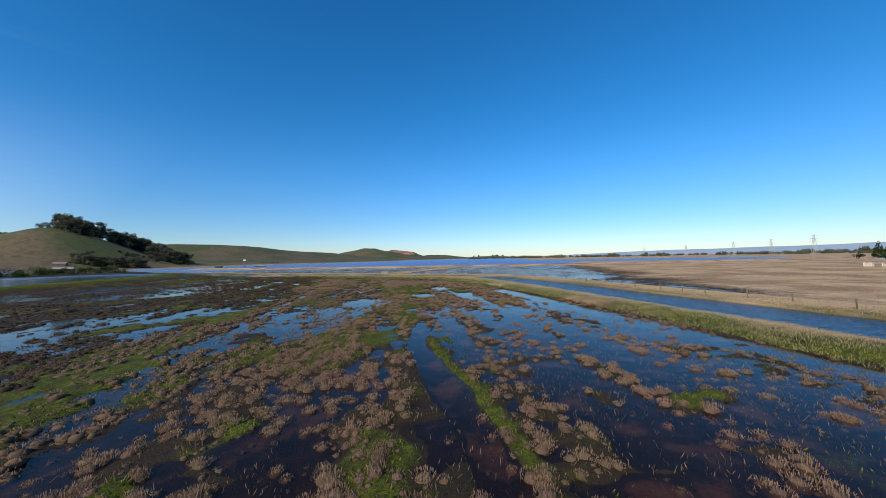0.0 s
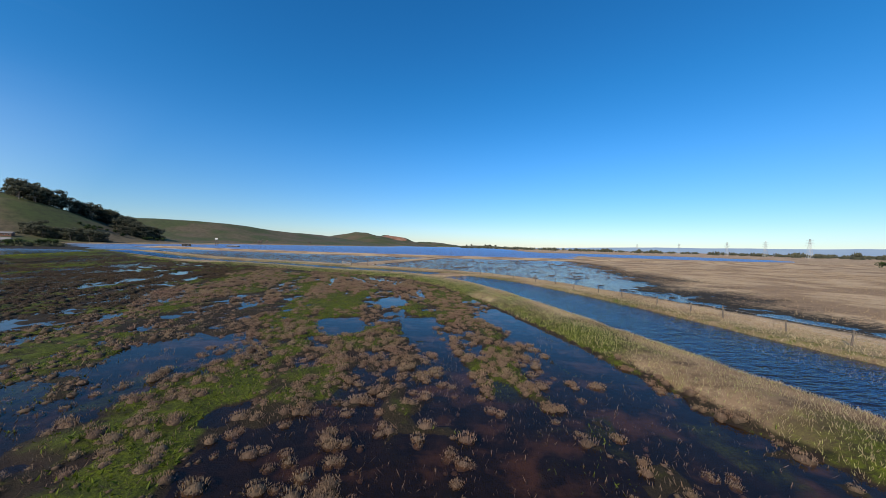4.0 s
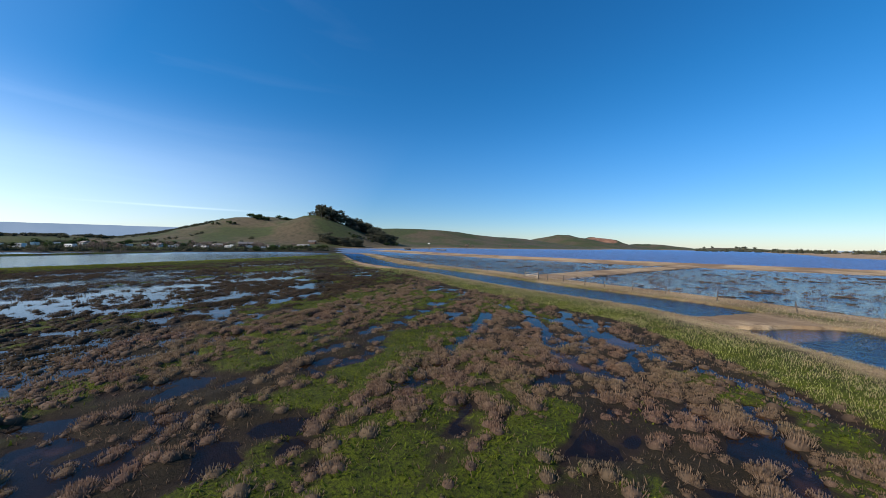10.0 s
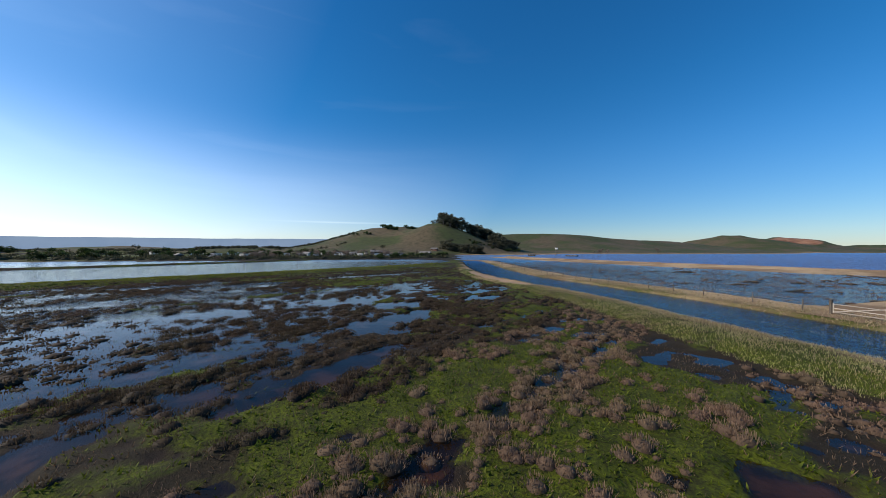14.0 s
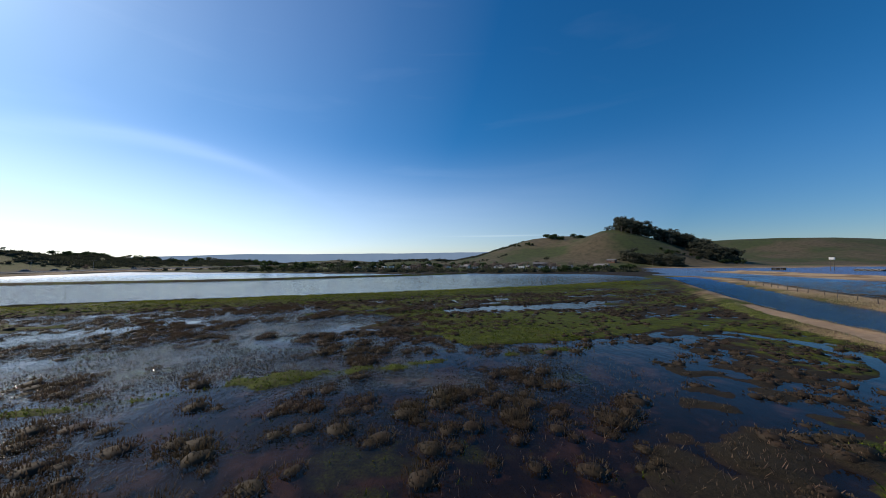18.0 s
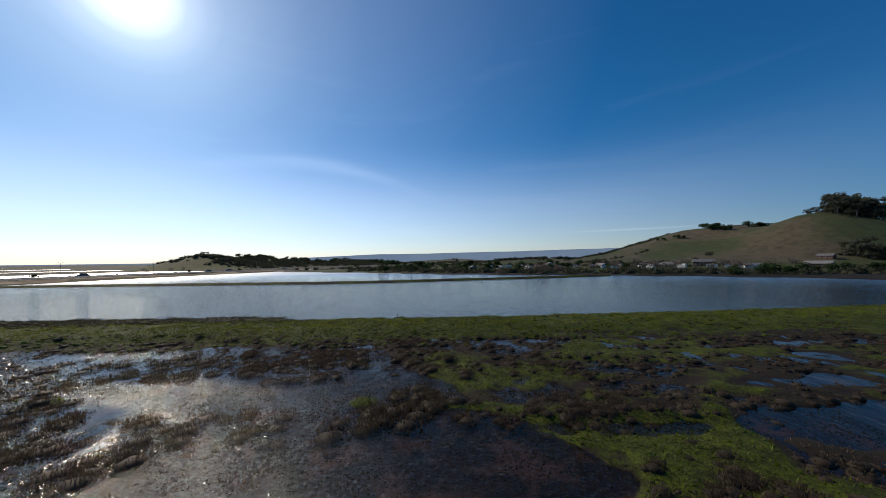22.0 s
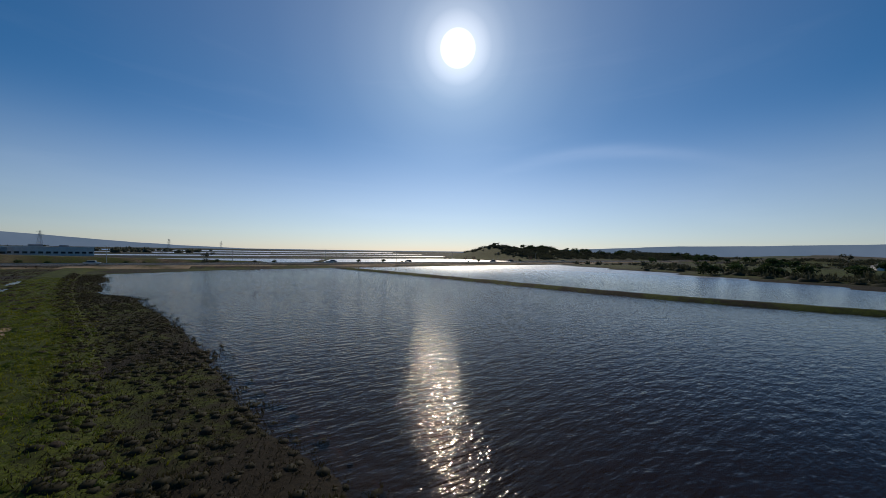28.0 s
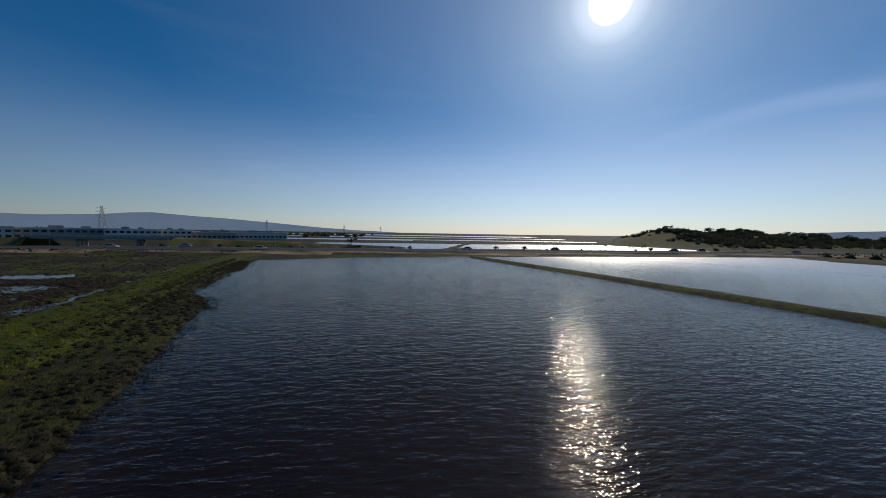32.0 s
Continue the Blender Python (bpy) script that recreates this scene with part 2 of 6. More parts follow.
def ground_material():
    m, n, l, b = fresh("marsh_ground")

    def zone(name):
        a = n.new("ShaderNodeAttribute")
        a.attribute_name = name
        return a.outputs["Fac"]
    broad, mid, fine = noise_of(n, l, 0.12, 5), noise_of(n, l, 1.3, 6, 0.65), noise_of(n, l, 9.0, 6, 0.7)
    mud = blend(n, l, span(n, l, mid, 0.35, 0.65), (0.012, 0.008, 0.006), (0.034, 0.021, 0.014))
    where, height = n.new("ShaderNodeNewGeometry"), n.new("ShaderNodeSeparateXYZ")
    l.new(where.outputs["Position"], height.inputs[0])
    silty = n.new("ShaderNodeMath")
    silty.operation = "MULTIPLY"
    l.new(span(n, l, noise_of(n, l, 0.45, 5, 0.6), 0.50, 0.62), silty.inputs[0])
    l.new(span(n, l, height.outputs["Z"], -0.04, -0.08), silty.inputs[1])
    mud = blend(n, l, silty.outputs[0], mud, (0.115, 0.062, 0.037))
    mud = blend(n, l, zone("silt"), mud, blend(n, l, span(n, l, mid, 0.3, 0.7), (0.016, 0.009, 0.006), (0.028, 0.016, 0.010)))
    litter = blend(n, l, span(n, l, fine, 0.35, 0.65), (0.010, 0.008, 0.004), (0.032, 0.024, 0.011))
    litter = blend(n, l, span(n, l, noise_of(n, l, 28.0, 3, 0.7), 0.5, 0.75), litter, (0.070, 0.048, 0.028))
    green = blend(n, l, span(n, l, mid, 0.3, 0.7), (0.036, 0.050, 0.003), (0.118, 0.145, 0.006))
    green = blend(n, l, span(n, l, fine, 0.40, 0.66), green, (0.016, 0.015, 0.005))
    straw = blend(n, l, span(n, l, mid, 0.3, 0.7), (0.36, 0.25, 0.145), (0.58, 0.43, 0.26))
    straw = blend(n, l, span(n, l, fine, 0.4, 0.8, 0, 0.7), straw, (0.17, 0.125, 0.06))
    straw = blend(n, l, span(n, l, noise_of(n, l, 0.06, 5, 0.6), 0.44, 0.57, 0, 0.9), straw, (0.23, 0.150, 0.085))
    hills = blend(n, l, span(n, l, noise_of(n, l, 0.014, 6), 0.42, 0.58), (0.062, 0.078, 0.026), (0.120, 0.094, 0.056))
    hills = blend(n, l, span(n, l, noise_of(n, l, 0.15, 6, 0.7), 0.45, 0.66, 0, 0.75), hills, (0.042, 0.042, 0.022))
    earth = blend(n, l, span(n, l, mid, 0.3, 0.7), (0.27, 0.18, 0.11), (0.42, 0.30, 0.19))
    tar = blend(n, l, span(n, l, fine, 0.3, 0.7), (0.045, 0.045, 0.046), (0.075, 0.073, 0.070))
    rock = blend(n, l, span(n, l, noise_of(n, l, 0.03, 6), 0.35, 0.65), (0.22, 0.10, 0.055), (0.40, 0.21, 0.12))

    def sharp(name, lo=0.35, hi=0.65):
        s = n.new("ShaderNodeMath")
        s.operation = "ADD"
        l.new(zone(name), s.inputs[0])
        l.new(span(n, l, mid, 0, 1, -0.35, 0.35), s.inputs[1])
        return span(n, l, s.outputs[0], lo, hi)
    c = blend(n, l, sharp("litter"), mud, litter)
    c = blend(n, l, sharp("straw"), c, straw)
    c = blend(n, l, sharp("green"), c, green)
    c = blend(n, l, zone("hill"), c, hills)
    c = blend(n, l, sharp("earth"), c, earth)
    c = blend(n, l, sharp("rock"), c, rock)
    c = blend(n, l, zone("tar"), c, tar)
    c = blend(n, l, span(n, l, broad, 0.35, 0.65, 0.0, 0.35), c, blend(n, l, 1.0, c, (0.72, 0.70, 0.66), "MULTIPLY"))
    l.new(c, b.inputs["Base Color"])
    b.inputs["Roughness"].default_value = 0.9
    b.inputs["Specular IOR Level"].default_value = 0.2
    relief(n, l, b, fine, 0.6, 0.12)
    return m


def water_material():
    """Clear shallow water: sky and sun on its ripples, the bed through it."""
    m = bpy.data.materials.new("shallow_water")
    m.use_nodes = True
    n, l = m.node_tree.nodes, m.node_tree.links
    n.clear()
    c = n.new("ShaderNodeTexCoord")
    lake = n.new("ShaderNodeAttribute")
    lake.attribute_name = "ripple"
    turn = n.new("ShaderNodeMapping")
    turn.inputs["Rotation"].default_value = (0, 0, radians(-28))
    turn.inputs["Scale"].default_value = (0.55, 1.5, 1.0)
    l.new(c.outputs["Object"], turn.inputs["Vector"])
    big, small = n.new("ShaderNodeTexNoise"), n.new("ShaderNodeTexNoise")
    for t, s, d in ((big, 1.1, 3.0), (small, 2.8, 2.0)):
        t.inputs["Scale"].default_value, t.inputs["Detail"].default_value = s, d
        l.new(turn.outputs[0], t.inputs["Vector"])
    both = n.new("ShaderNodeMath")
    both.operation = "MULTIPLY_ADD"
    both.inputs[1].default_value = 0.45
    l.new(small.outputs["Fac"], both.inputs[0])
    l.new(big.outputs["Fac"], both.inputs[2])
    u = n.new("ShaderNodeBump")
    chop = n.new("ShaderNodeAttribute")
    chop.attribute_name = "chop"
    l.new(span(n, l, chop.outputs["Fac"], 0, 1, 0.118, 0.18), u.inputs["Distance"])
    # fine crinkles of the algae film
    film, crinkle, third = n.new("ShaderNodeAttribute"), n.new("ShaderNodeTexNoise"), n.new("ShaderNodeMix")
    film.attribute_name = "film"
    crinkle.inputs["Scale"].default_value, crinkle.inputs["Detail"].default_value, crinkle.inputs["Roughness"].default_value = 4.0, 3.0, 0.6
    l.new(c.outputs["Object"], crinkle.inputs["Vector"])
    l.new(film.outputs["Fac"], third.inputs[0])
    l.new(both.outputs[0], third.inputs[2])
    l.new(crinkle.outputs["Fac"], third.inputs[3])
    l.new(third.outputs[0], u.inputs["Height"])
    l.new(span(n, l, lake.outputs["Fac"], 0, 1, 0.07, 0.95), u.inputs["Strength"])
    distant = n.new("ShaderNodeAttribute")
    distant.attribute_name = "distant"
    facing, fifth, f = n.new("ShaderNodeLayerWeight"), n.new("ShaderNodeMath"), n.new("ShaderNodeMapRange")
    facing.inputs["Blend"].default_value = 0.5
    l.new(u.outputs[0], facing.inputs["Normal"])
    fifth.operation = "POWER"
    fifth.inputs[1].default_value = 6.5
    l.new(facing.outputs["Facing"], fifth.inputs[0])
    f.inputs["To Min"].default_value = 0.028
    l.new(span(n, l, chop.outputs["Fac"], 0, 1, 1.0, 0.95), f.inputs["To Max"])
    l.new(fifth.outputs[0], f.inputs["Value"])
    g = n.new("ShaderNodeBsdfGlossy")
    # sky blue put into the gloss colour where choppy waves mirror higher sky
    l.new(blend(n, l, chop.outputs["Fac"], (0.97, 0.95, 0.92), (0.40, 0.72, 1.0)), g.inputs["Color"])
    rougher = n.new("ShaderNodeMath")
    rougher.operation = "MULTIPLY_ADD"
    rougher.inputs[1].default_value = 0.05
    l.new(chop.outputs["Fac"], rougher.inputs[0])
    l.new(span(n, l, distant.outputs["Fac"], 0, 1, 0.050, 0.36), rougher.inputs[2])
    l.new(rougher.outputs[0], g.inputs["Roughness"])
    l.new(u.outputs[0], g.inputs["Normal"])
    clear = n.new("ShaderNodeBsdfTransparent")
    clear.inputs["Color"].default_value = (0.64, 0.54, 0.44, 1)
    x = n.new("ShaderNodeMixShader")
    l.new(f.outputs[0], x.inputs[0])
    l.new(clear.outputs[0], x.inputs[1])
    l.new(g.outputs[0], x.inputs[2])
    o = n.new("ShaderNodeOutputMaterial")
    l.new(x.outputs[0], o.inputs["Surface"])
    return m


M_GROUND, M_WATER = ground_material(), water_material()
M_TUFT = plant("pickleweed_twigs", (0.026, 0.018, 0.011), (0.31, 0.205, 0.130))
# the next two are darker for plants against the sun: shade in the colour
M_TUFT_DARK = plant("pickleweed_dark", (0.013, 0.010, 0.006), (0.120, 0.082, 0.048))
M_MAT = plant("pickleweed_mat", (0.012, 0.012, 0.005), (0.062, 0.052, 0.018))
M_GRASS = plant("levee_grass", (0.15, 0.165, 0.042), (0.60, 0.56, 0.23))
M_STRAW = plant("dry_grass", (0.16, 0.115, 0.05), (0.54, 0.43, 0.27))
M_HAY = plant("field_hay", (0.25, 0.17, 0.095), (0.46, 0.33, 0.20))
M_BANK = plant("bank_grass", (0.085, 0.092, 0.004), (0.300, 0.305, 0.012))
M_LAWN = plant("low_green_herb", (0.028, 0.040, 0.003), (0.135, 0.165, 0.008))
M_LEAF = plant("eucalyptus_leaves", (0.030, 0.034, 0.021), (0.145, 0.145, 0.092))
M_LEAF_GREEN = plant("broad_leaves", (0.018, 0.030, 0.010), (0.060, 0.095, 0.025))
# paler than the scrub itself: distance haze is put into the colour
M_SCRUB = plant("winter_scrub", (0.035, 0.040, 0.022), (0.110, 0.112, 0.062), 0.8, 0.5)
M_BARK = surface("bark", (0.11, 0.085, 0.065), (0.26, 0.21, 0.16), 2.0, 0.9)
M_BARE = plant("bare_twigs", (0.10, 0.075, 0.06), (0.27, 0.20, 0.16))
M_POST = surface("weathered_post", (0.07, 0.055, 0.045), (0.20, 0.165, 0.13), 6.0, 0.9)
M_STEEL = surface("galvanised_steel", (0.35, 0.35, 0.35), (0.55, 0.55, 0.54), 4.0, 0.5, 0.6, 0.05)
M_WHITE = surface("white_paint", (0.62, 0.61, 0.58), (0.80, 0.79, 0.76), 0.6, 0.6, 0, 0.05, vary=0.1)
M_GREY = surface("grey_cladding", (0.20, 0.21, 0.22), (0.33, 0.34, 0.35), 0.5, 0.6, 0, 0.05)
M_PALE = surface("pale_grey_cladding", (0.38, 0.38, 0.38), (0.52, 0.52, 0.51), 0.5, 0.6, 0, 0.05)
M_ROOF = surface("dull_roof", (0.16, 0.15, 0.14), (0.30, 0.28, 0.26), 0.7, 0.8)
M_CONCRETE = surface("concrete", (0.30, 0.29, 0.27), (0.44, 0.42, 0.39), 0.8, 0.85)
M_GLASS = surface("dark_window", (0.02, 0.025, 0.03), (0.04, 0.05, 0.06), 1.0, 0.12, 0, 0)


# ---- lattice noise, distances to lines, and mesh helpers ----
LATTICE = np.random.RandomState(5).rand(256, 256)


def value_noise(x, y):
    xi, yi = np.floor(x).astype(int), np.floor(y).astype(int)
    fx, fy = x - xi, y - yi
    fx, fy = fx * fx * (3 - 2 * fx), fy * fy * (3 - 2 * fy)
    a, b = LATTICE[xi & 255, yi & 255], LATTICE[(xi + 1) & 255, yi & 255]
    c, d = LATTICE[xi & 255, (yi + 1) & 255], LATTICE[(xi + 1) & 255, (yi + 1) & 255]
    return (a * (1 - fx) + b * fx) * (1 - fy) + (c * (1 - fx) + d * fx) * fy


def fbm(x, y, size, octaves=4):
    """Noise round 0, of about +-0.5, with its broadest waves that many metres wide."""
    total, gain, norm = 0.0, 1.0, 0.0
    for k in range(octaves):
        total = total + gain * value_noise(x / size + 17.3 * k, y / size + 9.1 * k)
        norm, gain, size = norm + gain, gain * 0.55, size / 2.1
    return total / norm - 0.5


def smooth(a, b, v):
    t = np.clip((v - a) / (b - a), 0, 1)
    return t * t * (3 - 2 * t)


def rounded(points, rounds=2):
    """A smooth line through the neighbourhood of the given corners."""
    pts = [np.array(p, float) for p in points]
    for _ in range(rounds):
        nxt = [pts[0]]
        for a, b in zip(pts[:-1], pts[1:]):
            nxt += [a * 0.75 + b * 0.25, a * 0.25 + b * 0.75]
        pts = nxt + [pts[-1]]
    return np.array(pts)


def line_distance(x, y, line):
    """The distance to a line, positive on its right-hand side, and how far along it the nearest point lies."""
    best, side, along, run = np.full(x.shape, 1e9), np.zeros(x.shape), np.zeros(x.shape), 0.0
    for (ax, ay), (bx, by) in zip(line[:-1], line[1:]):
        dx, dy = bx - ax, by - ay
        length = math.hypot(dx, dy)
        t = np.clip(((x - ax) * dx + (y - ay) * dy) / length**2, 0, 1)
        ox, oy = x - ax - t * dx, y - ay - t * dy
        d = np.hypot(ox, oy)
        near = d < best - 1e-9
        best = np.where(near, d, best)
        side = np.where(near, dy * (x - ax) - dx * (y - ay), side)
        along = np.where(near, run + t * length, along)
        run += length
    return best * np.where(side >= 0, 1, -1), along


def inside(x, y, polygon):
    odd = np.zeros(x.shape, bool)
    for (ax, ay), (bx, by) in zip(polygon, np.roll(polygon, -1, 0)):
        if ay != by:
            odd ^= ((ay > y) != (by > y)) & (x < (bx - ax) * (y - ay) / (by - ay) + ax)
    return odd


def mesh_of(name, verts, faces, material, attributes=(), flat=True):
    """A mesh from arrays: verts (n, 3), faces (m, 3 or 4)."""
    me = bpy.data.meshes.new(name)
    verts, faces = np.asarray(verts, np.float32), np.asarray(faces, np.int32)
    k = faces.shape[1]
    me.vertices.add(len(verts))
    me.vertices.foreach_set("co", verts.ravel())
    me.loops.add(faces.size)
    me.loops.foreach_set("vertex_index", faces.ravel())
    me.polygons.add(len(faces))
    me.polygons.foreach_set("loop_start", np.arange(len(faces), dtype=np.int32) * k)
    if not flat:
        me.polygons.foreach_set("use_smooth", np.ones(len(faces), bool))
    for key, v in attributes:
        me.attributes.new(key, "FLOAT", "POINT").data.foreach_set("value", np.asarray(v, np.float32))
    me.update(calc_edges=True)
    me.materials.append(material)
    return me


def part(name, bm, material, parent=None, label=""):
    """Links a bmesh, or a finished mesh, as one object under a thing."""
    if isinstance(bm, bmesh.types.BMesh):
        me = bpy.data.meshes.new(name)
        bm.to_mesh(me)
        bm.free()
        me.materials.append(material)
    else:
        me = bm
    ob = new(name, me)
    ob.parent = parent
    if label:
        tagged(ob, label)
    return ob


def box(bm, x0, y0, z0, x1, y1, z1, bevel=0.0):
    made = bmesh.ops.create_cube(bm, size=1, matrix=Matrix.Translation(((x0 + x1) / 2, (y0 + y1) / 2, (z0 + z1) / 2)) @ Matrix.Diagonal((x1 - x0, y1 - y0, z1 - z0, 1)))
    if bevel:
        edges = list({e for v in made["verts"] for e in v.link_edges})
        bmesh.ops.bevel(bm, geom=edges, offset=bevel, segments=2, affect="EDGES")
    return bm


def rod(bm, a, b, ra, rb=None, sides=6):
    a, b = Vector(a), Vector(b)
    m = Matrix.Translation((a + b) / 2) @ (b - a).to_track_quat("Z", "Y").to_matrix().to_4x4()
    bmesh.ops.create_cone(bm, cap_ends=True, segments=sides, radius1=ra, radius2=ra if rb is None else rb, depth=(b - a).length, matrix=m)
    return bm


# ---- the plan ----
# marsh coordinates: U across the old furrows, V along them
def marsh_uv(x, y):
    return 0.975 * x + 0.22 * y, -0.22 * x + 0.975 * y


def from_uv(u, v):
    return 0.976 * u - 0.2202 * v, 0.2202 * u + 0.976 * v


# the near edge of the channel; the levee lies on its left
LEVEE = rounded([(40, -60), (34, -20), (30.5, 5), (28, 24), (24.5, 37), (21.5, 48), (20, 55), (18.4, 61), (17.2, 67), (15, 75), (12, 83), (9.3, 89.5), (6.2, 94), (3, 98),
                 (0, 101.8), (-4, 104.6), (-9.6, 106.8), (-17, 109.3), (-25, 112.5), (-33, 116.3), (-41, 120.5), (-52, 125), (-62, 128.6), (-72, 131.6), (-81, 135),
                 (-99, 145.5), (-123, 162), (-150, 181), (-172, 196)])
BAND = rounded([(-60, -110), (-69.5, -56), (-84.5, -7), (-93.7, 18), (-98.4, 31), (-104, 50), (-110, 68), (-116, 88), (-123, 112), (-138, 150), (-160, 180), (-176, 192)])
SHORE = [(-79, -60), (-82, -48), (-92, -10), (-98, -1), (-103, 11), (-108, 27), (-111, 38), (-114, 50), (-117, 61), (-115, 66), (-117, 72),
         (-119, 79), (-122, 88.6), (-127, 101), (-134, 124), (-149, 165), (-166, 186), (-184, 193)]
LAKE = np.array(SHORE + [(-207, 194), (-215, 176), (-236, 110), (-232, 93), (-246, 50), (-272, -5), (-290, -60), (-300, -96), (-227, -92), (-150, -82), (-105, -74)], float)
BERM = rounded([(-147, -80), (-161.5, -30), (-170.5, 4), (-177.5, 32), (-189, 55), (-201, 74), (-206, 86), (-230, 127)])
NORTH_BERM = rounded([(-230, 296), (-120, 254), (-50, 239), (10, 234), (80, 236), (150, 240), (240, 255), (420, 300)])
ROAD = np.array([(700, -52), (5, -96), (-190, -107), (-340, -116), (-800, -150)], float)
DIVIDER = rounded([(-28, 128), (-24, 138), (-18, 160), (-9, 185), (1, 212), (8, 234)])
# outlines of the marsh: flooded ground with shrubs, open pools, green mats; strips have a half width
LEVEE_RUN = [0, 60, 90, 110, 128, 147, 160, 175, 190, 205, 227, 245, 300]
LEVEE_WIDE = [6.2, 6.2, 6.0, 5.4, 6.2, 7.0, 7.6, 8.0, 7.2, 6.8, 6.2, 5.2, 5.0]
CAUSEWAY = 167.5
WET, OPEN, GREEN, DENSE = [], [], [], []


def patch(kind, *points):
    kind.append((np.array(points, float), 0.0))


def strip(kind, half, *points):
    kind.append((np.array(points, float), half))


patch(WET, (-1.5, 45), (0, 26), (1.4, 17), (2, 8), (2, -10), (27, -10), (24, 18), (20.5, 33), (17, 44), (13, 54), (9.5, 60), (5, 52))
patch(WET, (-15, 45), (-10, 53), (-6.5, 49), (-9, 38), (-8, 28), (-12, 26), (-19, 34))
patch(WET, (-40, 37), (-29, 46), (-22, 30), (-25, 22), (-38, 24))
patch(WET, (-31, 61), (-34, 66), (-33, 74), (-25.5, 69), (-25.5, 62))
patch(WET, (-45, 62), (-60, 50), (-88, 52), (-86, 80), (-79, 112), (-70, 108), (-60, 97), (-51, 90), (-44, 87), (-38, 82), (-42, 74))
patch(WET, (-97, 50), (-105, 78), (-95, 90), (-86, 87), (-84, 65))
strip(OPEN, 0.6, (9.3, 62), (11.5, 54), (13.3, 47), (14.4, 40), (15.2, 33), (16, 26))
strip(OPEN, 0.7, (10.2, 64), (12.2, 57), (13.8, 50), (15.3, 42))
strip(OPEN, 0.45, (4.6, 52), (5.6, 47), (6.2, 43.5), (7, 38), (7.6, 30), (7.8, 24))
strip(OPEN, 0.5, (10.3, 31), (10.8, 25.5), (11, 18))
strip(OPEN, 0.55, (-1.8, 32), (-1.6, 28), (-1.4, 24), (0.6, 18), (2, 13), (2.6, 9))
strip(OPEN, 0.4, (1.4, 31), (1.5, 26.5), (2.4, 21))
patch(OPEN, (-5.6, 56.4), (-3.2, 58.8), (-2, 57), (-1.6, 54), (-3, 52.5), (-4.4, 53.5))
patch(OPEN, (-3.3, 66.6), (-2.2, 70.4), (-1, 73), (0, 68.4), (0.3, 65.6), (-1.2, 64.2))
patch(OPEN, (1.2, 58.6), (4, 59.4), (4.4, 56.6), (4.3, 52.4), (3, 52.2), (1.9, 55))
patch(OPEN, (-6.5, 57.2), (-4, 58.5), (-2.2, 57), (-4.6, 53.6))
patch(OPEN, (-13, 45), (-11, 49.5), (-13, 51.6), (-15, 48))
patch(OPEN, (-13.5, 44.7), (-12, 50), (-9.7, 51), (-9.4, 46), (-11, 43.5))
strip(OPEN, 0.45, (-12.5, 92.7), (-10.6, 89.9), (-8.8, 85.6), (-6.7, 82.8), (-4.4, 82))
strip(OPEN, 0.4, (1.1, 82), (1.6, 75.2), (2.3, 71))
strip(OPEN, 0.7, (-6.8, 91), (-4.1, 89.6))
patch(OPEN, (-25.2, 94.6), (-23.6, 95), (-23.4, 93.2), (-24.6, 92.8))
patch(OPEN, (-20.6, 91.4), (-19.2, 91.8), (-18.8, 89.6), (-20, 89.2))
strip(OPEN, 0.45, (-17.4, 93), (-16.2, 91.6), (-15.8, 90.4))
patch(OPEN, (-37.7, 81.6), (-43, 90.6), (-42, 93.5), (-38.5, 86.5))
patch(OPEN, (-50.4, 91), (-52.5, 100), (-48.5, 97.6), (-46, 90))
patch(OPEN, (-59, 97.8), (-57.8, 103), (-54, 100), (-54.8, 95))
patch(OPEN, (-62.3, 113.4), (-61.2, 118.6), (-59, 114.5), (-59.4, 112.4))
patch(OPEN, (-58, 111.6), (-55.6, 114.8), (-53.6, 110.6), (-55.4, 106.6))
strip(OPEN, 0.5, (-80.8, 123), (-76, 124.8), (-72.5, 124), (-69.5, 121.6), (-68.2, 119.4))
patch(OPEN, (-72.8, 90), (-74, 96), (-73, 99), (-70.4, 98), (-70.4, 90.6))
patch(OPEN, (-75, 100.6), (-77.2, 108.5), (-78, 117), (-73, 111), (-74.4, 106))
patch(OPEN, (-90.4, 77), (-94, 91.5), (-92.3, 93.4), (-89.5, 92), (-84.6, 87), (-86, 78))
patch(OPEN, (-96.3, 75), (-99, 81), (-99.8, 84.2), (-97, 82), (-95, 81.4), (-94.3, 78.6))
patch(OPEN, (-94.4, 64.6), (-98.3, 75), (-95, 78.6), (-91, 72))
patch(OPEN, (-101.7, 111), (-100.8, 122.6), (-96.3, 119.3), (-95.8, 111))
patch(OPEN, (-98, 101), (-101.5, 109), (-97.5, 113), (-96, 102))
patch(DENSE, (-2, 41.5), (4.4, 41.5), (4.4, 50), (1.6, 51), (-1.2, 50.5))
patch(DENSE, (3.2, 68), (8, 73), (9.3, 62), (10.2, 55), (12, 44), (7.2, 42.5), (5.4, 52), (5.2, 60))
patch(DENSE, (-14, 8), (-16, 24), (-11, 26), (-3, 24), (-1, 14), (0, 6))
patch(DENSE, (-16, 78), (-9, 74), (-3, 78), (-4, 88), (-12, 86))
strip(GREEN, 0.30, (-0.7, 27), (0.5, 21.5), (1.8, 16.9), (2.9, 13.1), (3.6, 10))
strip(GREEN, 0.35, (0.4, 27), (2.1, 22.7), (3.3, 19.3))
strip(GREEN, 1.0, (-2.6, 31), (-3.4, 36), (-6, 46.4), (-9, 62))
strip(GREEN, 1.0, (-4.2, 42), (-4.6, 47), (-5.6, 54), (-6.4, 60), (-6.2, 66), (-6, 77))
